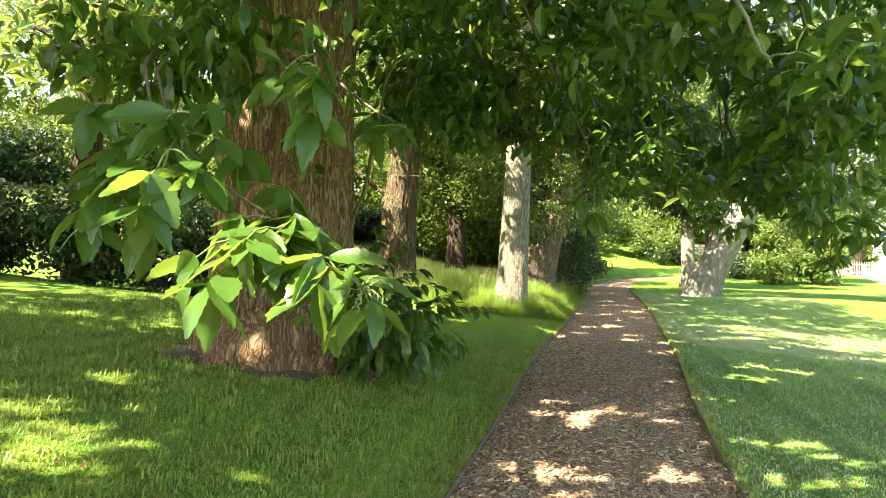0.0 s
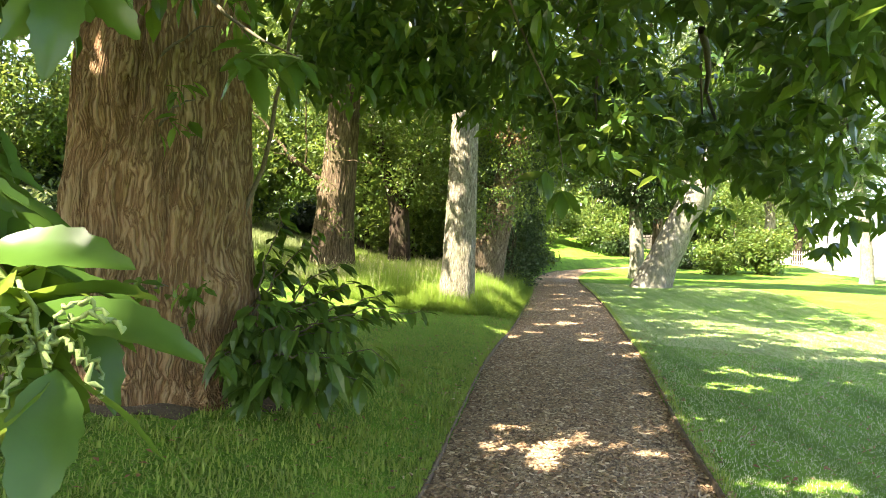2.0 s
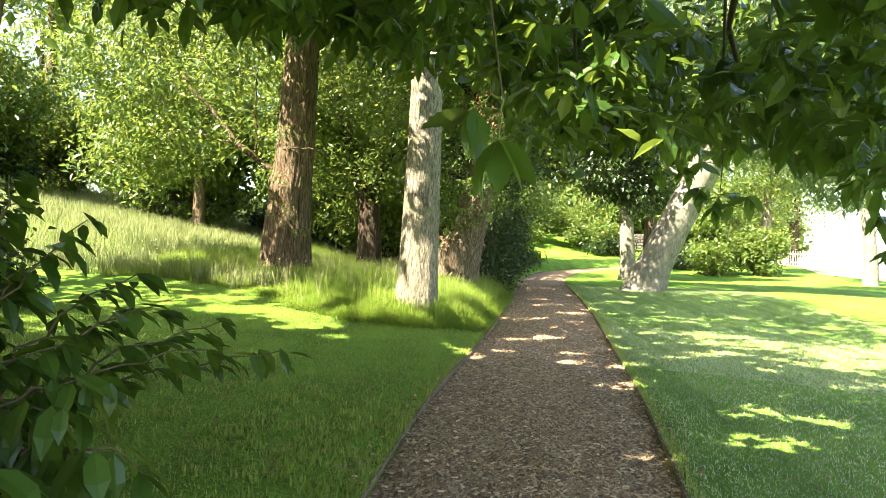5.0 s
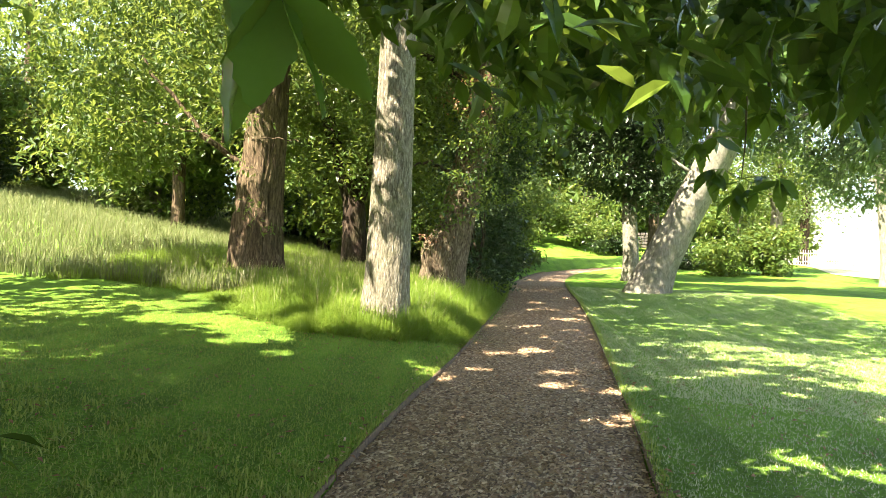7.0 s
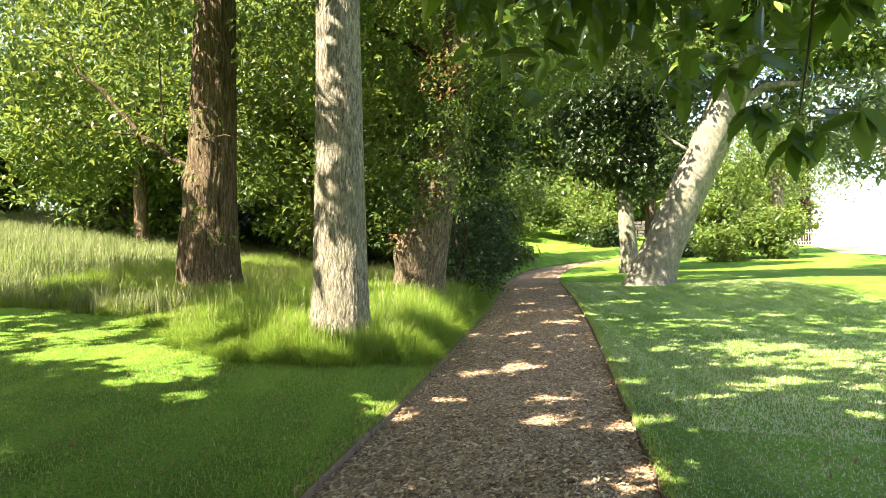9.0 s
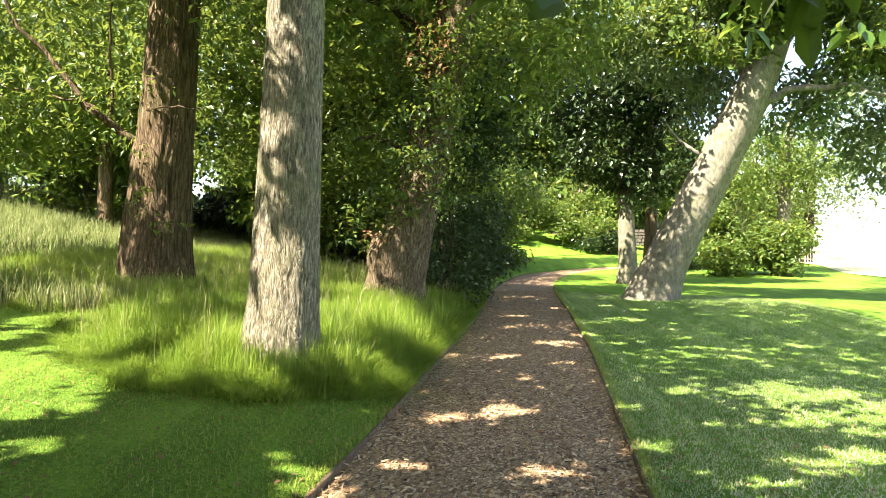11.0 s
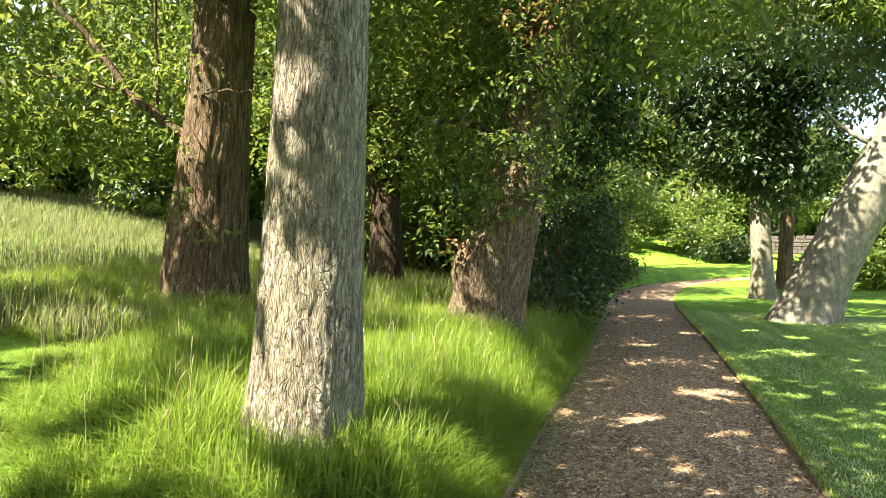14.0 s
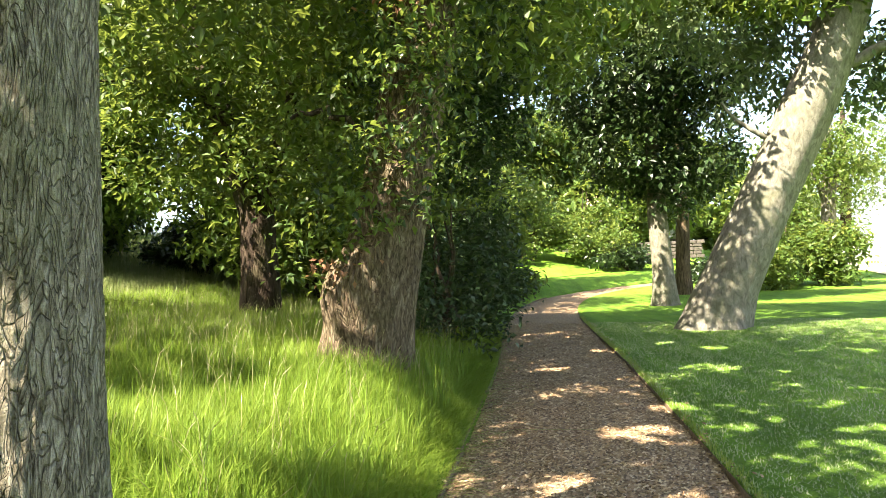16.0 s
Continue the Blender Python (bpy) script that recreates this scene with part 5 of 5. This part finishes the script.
def background():
    r = random.Random(5)
    # the wood on the bank
    spots = [(-16, 34, 0.35), (-20, 29, 0.3), (-24, 32.2, 0.32), (-14, 42, 0.4), (-19.5, 45, 0.35), (-27, 40, 0.4), (-13.0, 33, 0.3), (-33, 33, 0.4), (-31, 25, 0.35), (-22, 54, 0.4), (-36, 46, 0.4), (-42, 30, 0.4), (-20, 62, 0.4), (-13.0, 47.0, 0.35), (-15.5, 54, 0.35), (-38, 16, 0.35), (-16, 60, 0.4), (-30, 60, 0.4), (-46, 44, 0.4)]
    for k, (x, y, rad) in enumerate(spots):
        hgt = r.uniform(10, 15)
        balls = [(r.uniform(-2.5, 2.5), r.uniform(-2, 2), r.uniform(1.8, 6.5), r.uniform(2.6, 3.8), r.uniform(2.2, 3.2), r.uniform(1.4, 2.4)) for _ in range(6)] + [(0, 0, hgt * 0.8, 4.5, 4.0, 2.8)]
        pale = k in (2, 5)
        wood_tree(x, y, rad, hgt, r.uniform(-0.8, 0.8), PALE_BARK if pale else (BROWN_BARK if k % 2 else DARK_BARK), BRIGHT_LEAF if k % 3 == 0 else WOOD_LEAF, balls, 2300,
                  "woodland tree with a pale sunlit trunk" if pale else "leafy broadleaf tree in the wood on the bank", 0.30, seed=30 + k)
    # tree in the dark foliage, its boughs added to shade the leaning tree
    wood_tree(-7.7, 28.0, 0.3, 10, 0.6, DARK_BARK, WOOD_LEAF, [(3.4, -0.4, 7.4, 2.4, 2.2, 1.1), (1.6, 0.2, 6.0, 2.2, 2.0, 1.2), (4.6, 2.2, 8.0, 2.4, 2.2, 1.1), (0.0, 0.5, 7.6, 2.6, 2.4, 1.4), (2.2, 3.0, 7.6, 2.4, 2.4, 1.2)], 1500, "slim dark tree, boughs added over the path to shade the leaning tree", 0.26, seed=55)
    # undergrowth
    for x, y, w, h, leaf in ((-8.9, 32.5, 1.5, 3.2, WOOD_LEAF), (-9.6, 38.5, 1.6, 3.0, DARK_LEAF), (-10.4, 44, 1.8, 3.2, WOOD_LEAF), (-11.4, 49, 1.8, 3.0, WOOD_LEAF), (-14, 38, 3, 2.6, WOOD_LEAF), (-20, 37, 3.4, 2.4, DARK_LEAF), (-26, 36, 3.6, 2.6, DARK_LEAF), (-32, 29, 3.4, 2.8, DARK_LEAF), (-33, 22, 3.4, 3.0, DARK_LEAF), (-31, 15.5, 3.2, 2.8, DARK_LEAF), (-10.5, 36, 1.8, 2.6, DARK_LEAF), (-30, 10, 3.2, 2.6, DARK_LEAF), (-17, 50, 4, 3.4, WOOD_LEAF), (-40, 38, 5, 4.5, WOOD_LEAF), (-34, 33, 4, 3.0, WOOD_LEAF), (-37, 28, 4, 3.2, DARK_LEAF), (-43, 42, 5, 4, WOOD_LEAF), (-45, 35, 5, 4, DARK_LEAF), (-24, 47, 4, 3.5, WOOD_LEAF)):
        bush_thing(x, y, w, 2.0, h, leaf, "shaggy dark undergrowth below the wood" if leaf is DARK_LEAF else "leafy green undergrowth below the wood", 1000, 0.3)
    # beyond the bend
    for x, y, w, d, h, leaf, lab, c in ((-11.0, 58, 2.6, 2, 5.0, BRIGHT_LEAF, "bright sunlit leafy shrub beyond the path's bend", 700), (-8.2, 60, 2.6, 2, 5.5, BRIGHT_LEAF, "bright sunlit leafy shrub beyond the path's bend", 700),
                                        (-12.5, 53, 1.4, 1.4, 2.4, COPPER_LEAF, "withered coppery shrub on the bank", 240), (-5.2, 59, 1.6, 1.2, 1.6, DARK_LEAF, "low dark shrub at the lawn's edge", 340),
                                        (1.4, 47, 2.2, 1.8, 4.6, BRIGHT_LEAF, "rounded light green bush on the lawn", 620), (3.6, 48, 1.8, 1.8, 3.2, WOOD_LEAF, "rounded green bush on the lawn", 520), (-0.6, 52, 1.8, 1.4, 1.6, DARK_LEAF, "low dark shrub at the lawn's edge", 300)):
        bush_thing(x, y, w, d, h, leaf, lab, c * 2, 0.26)
    far = [(-6, 66, 9, BRIGHT_LEAF), (-14, 66, 10, WOOD_LEAF), (0, 76, 9, WOOD_LEAF), (-22, 72, 11, WOOD_LEAF), (-36, 66, 11, WOOD_LEAF), (-48, 58, 11, BRIGHT_LEAF), (-52, 20, 11, WOOD_LEAF), (-48, 8, 11, WOOD_LEAF), (-44, -4, 11, BRIGHT_LEAF), (-58, 34, 12, WOOD_LEAF), (-60, 48, 12, WOOD_LEAF), (-28, 78, 12, WOOD_LEAF), (-10, 80, 12, WOOD_LEAF), (-42, 74, 12, WOOD_LEAF), (6, 84, 10, WOOD_LEAF), (-36, 4, 10, BRIGHT_LEAF), (-34, -12, 10, WOOD_LEAF)]
    for k, (x, y, hgt, leaf) in enumerate(far):
        balls = [(r.uniform(-3, 3), r.uniform(-2, 2), r.uniform(0.8, 8), r.uniform(2.6, 4), 3, r.uniform(2, 3)) for _ in range(9)]
        wood_tree(x, y, 0.4, hgt, 0.4, DARK_BARK, leaf, balls, 2300, "tall leafy tree at the far edge of the grounds", 0.6, seed=60 + k)
    # on the right, by the field
    wood_tree(4.3, 50, 0.42, 8, 0.4, PALE_BARK, BRIGHT_LEAF, [(0, 0, 4.5, 2.2, 2, 1.4), (-1.0, 0, 5.8, 2.4, 2.2, 1.6), (1.4, 0, 6.0, 2.2, 2, 1.5), (0.2, 0, 7.4, 2.4, 2.2, 1.5)], 800, "light green tree standing by the bright field", 0.24, seed=80)
    wood_tree(8.2, 42, 0.34, 12, -0.8, PALE_BARK, GREY_LEAF, [(-1.8, 0, 4.2, 1.1, 1.1, 1.5), (-1.0, 0, 6.6, 1.9, 1.6, 1.6), (1.2, 0, 6.2, 2.2, 2.0, 2.4), (-0.5, 0, 9.2, 2.6, 2.2, 2.0), (-2.6, 0, 8.4, 1.5, 1.5, 1.3)], 1000, "airy grey-green tree trailing over the field", 0.2, seed=81)
    wood_tree(7.5, 62, 0.4, 10, 0.3, DARK_BARK, GREY_LEAF, [(0, 0, 5, 3, 2.4, 2), (-2, 0, 7, 3, 2.4, 2), (2, 0, 7.5, 3, 2.4, 2)], 700, "airy grey-green tree behind the fence", 0.3, seed=82)
    # trees added behind and beside the walker, mostly unseen, to shade the lawn
    for k, (x, y) in enumerate(((-14.5, 11.8), (-10, -6), (-16, 4), (6, -10), (-4, -14), (-20, -8))):
        balls = [(r.uniform(-3, 3), r.uniform(-2, 2), r.uniform(5, 9), 3.4, 3, 2.2) for _ in range(5)]
        wood_tree(x, y, 0.4, 12, 0.3, DARK_BARK, WOOD_LEAF, balls, 600, "leafy parkland tree added to shade the lawn", 0.4, seed=90 + k)
    for k in range(6):
        bush_thing(-10.6 - k * 1.5, 11.2 - k * 1.25, 1.3, 1.2, 1.9, DARK_LEAF, "dark dense evergreen hedge bush behind the lawn", 800, 0.17, "hedge_bush")


def boundary():
    """The garden wall and the pale house seen past the bend, and the field's fence."""
    wx, wy = -5.6, 63.0
    wz = high(wx, wy)
    wall = thing("garden_wall", (wx, wy, wz), "low dark rough stone wall in shade beyond the lawn", "wall", kind="structure")
    rr = random.Random(8)
    protos = []
    for k in range(5):
        bm = bmesh.new()
        bmesh.ops.create_cube(bm, size=1.0)
        bmesh.ops.bevel(bm, geom=bm.edges[:], offset=0.1, segments=1, affect="EDGES")
        for v in bm.verts:
            v.co += Vector((rr.uniform(-0.05, 0.05), rr.uniform(-0.05, 0.05), rr.uniform(-0.05, 0.05)))
        me = bpy.data.meshes.new("stone")
        bm.to_mesh(me)
        bm.free()
        me.materials.append(STONE)
        protos.append(me)
    z = -0.1
    row = 0
    while z < 1.0:
        h = rr.uniform(0.2, 0.26)
        x = -4.6 + 0.2 * (row % 2)
        while x < 4.6:
            w = rr.uniform(0.32, 0.6)
            ob = link_part("stone", protos[rr.randrange(5)], wall)
            ob.matrix_local = pose(x + w / 2, rr.uniform(-0.02, 0.02), z + h / 2, 0, 0, rr.uniform(-2, 2)) @ Matrix.Diagonal((w - 0.02, 0.42, h - 0.015, 1))
            x += w
        z += h
        row += 1
    hx, hy = -5.0, 77.0
    hz = high(hx, hy)
    house = thing("cottage", (hx, hy, hz), "pale sunlit cottage with a tiled roof behind the trees", "house")

    def box_part(name, size, at, mat, parent, label=""):
        bm = bmesh.new()
        bmesh.ops.create_cube(bm, size=1.0)
        bmesh.ops.scale(bm, vec=size, verts=bm.verts)
        bmesh.ops.bevel(bm, geom=bm.edges[:], offset=0.02, segments=1, affect="EDGES")
        bmesh.ops.translate(bm, vec=at, verts=bm.verts)
        me = bpy.data.meshes.new(name)
        bm.to_mesh(me)
        bm.free()
        me.materials.append(mat)
        return link_part(name, me, parent, label)
    box_part("wall", (8, 6, 3.0), (0, 0, 1.3), RENDERED, house)
    v = np.array((0.76, 1, 0.86)) * np.array([(-5.8, -3.4, 3.1), (5.8, -3.4, 3.1), (5.8, 0, 5.6), (-5.8, 0, 5.6), (5.8, 3.4, 3.1), (-5.8, 3.4, 3.1), (-5.8, -3.4, 3.0), (5.8, -3.4, 3.0), (5.8, 3.4, 3.0), (-5.8, 3.4, 3.0)])
    f = np.array([(0, 1, 2, 3), (3, 2, 4, 5), (6, 9, 8, 7), (0, 6, 7, 1), (4, 8, 9, 5), (0, 3, 5, 6), (1, 7, 4, 2), (5, 9, 6, 6), (7, 8, 4, 4)])[:7]
    link_part("roof", array_mesh("roof", v, f, TILE_ROOF), house)
    for wxx in (-2.4, 0, 2.4):
        w = box_part("window", (1.1, 0.12, 1.1), (wxx, -3.02, 1.9), GLASS_DARK, house)
        box_part("sill", (1.3, 0.25, 0.08), (wxx, -3.1, 1.3), RENDERED, w)
    # paling fence along the field
    a, b = np.array((1.5, 63.0)), np.array((34.0, 54.0))
    fx, fy = a
    fence = thing("paling_fence", (fx, fy, high(fx, fy)), "silvered wooden paling fence along the bright field", "fence")
    o = np.array(fence.location)
    n = 210
    bm = bmesh.new()
    bmesh.ops.create_cube(bm, size=1.0)
    for vv in bm.verts:
        if vv.co.z > 0:
            vv.co.x *= 0.55
    pale = bpy.data.meshes.new("pale")
    bm.to_mesh(pale)
    bm.free()
    pale.materials.append(FENCE_WOOD)
    for i in range(n):
        p = a + (b - a) * i / (n - 1)
        ob = link_part("pale", pale, fence)
        ob.matrix_local = Matrix.Translation((p[0] - o[0], p[1] - o[1], high(*p) - o[2] + 0.53)) @ Matrix.Diagonal((0.06, 0.025, 1.1 + rr.uniform(-0.03, 0.03), 1))
    for hgt in (0.25, 0.85):
        pts = np.array([(*(a + (b - a) * s), 0) for s in np.linspace(0, 1, 20)])
        pts[:, 2] = land(pts[:, 0], pts[:, 1] + 0.05) + hgt
        pts[:, 1] += 0.04
        v, f = tube_arrays(pts, np.full(20, 0.03), 6)
        link_part("rail", array_mesh("rail", v - o, f, FENCE_WOOD), fence)


def litter():
    n = 3200
    y = 1.6 + 15 * RNG.uniform(0, 1, n)
    x = centre(y) + RNG.uniform(-5, 4, n)
    at = np.stack([x, y, land(x, y) + 0.025], -1)
    v, f = leaf_arrays(at, 0.055, 0.4, 0.0, FOLDED, 0.25)
    tagged(new("fallen_leaves", array_mesh("fallen_leaves", v, f, COPPER_LEAF)), "withered fallen leaves scattered on the lawn", "leaves", kind="stuff")
    rr = random.Random(11)
    for _ in range(14):
        yy = rr.uniform(3, 16)
        xx = float(centre(yy)) + rr.uniform(-0.85, 0.85)
        z = float(eased(np.array([yy]), RISE_Y, RISE_Z)[0])
        a = rr.uniform(0, 6.28)
        l = rr.uniform(0.06, 0.16)
        pts = bend((xx, yy, z + 0.004), (xx + math.cos(a) * l, yy + math.sin(a) * l, z + 0.006), 0, 0.004, 6)
        v, f = tube_arrays(pts, np.linspace(0.005, 0.003, 6), 6)
        tagged(new("twig", array_mesh("twig", v, f, TWIG)), "short fallen brown twig lying on the path", "twig", "twigs on the path")


def field():
    """The field past the lawn, its grass paled in colour for full sun."""
    x, y = np.meshgrid(np.geomspace(1, 200, 40) + 6.5, np.concatenate([np.arange(30, 70, 1.0), np.geomspace(71, 400, 30)]))
    x = x + 3.5 * smooth(52, 38, y) * 1.5 - 4.0 * smooth(56, 70, y)
    z = land(x, y) + 0.03
    n, m = x.shape
    i, j = np.meshgrid(np.arange(n - 1), np.arange(m - 1), indexing="ij")
    f = np.stack([i * m + j, i * m + j + 1, (i + 1) * m + j + 1, (i + 1) * m + j], -1).reshape(-1, 4)
    tagged(new("ground_field", array_mesh("ground_field", np.stack([x, y, z], -1).reshape(-1, 3), f, SUNLIT_FIELD, True)), "grass field coloured straw-pale to look in full sun", "field", kind="structure")


ground()
field()
mulch_path()
path_edging()
chestnut()
grey_tree()
brown_tree()
burr_oak()
fork_tree()
leaning_tree()
background()
boundary()
grass()
litter()
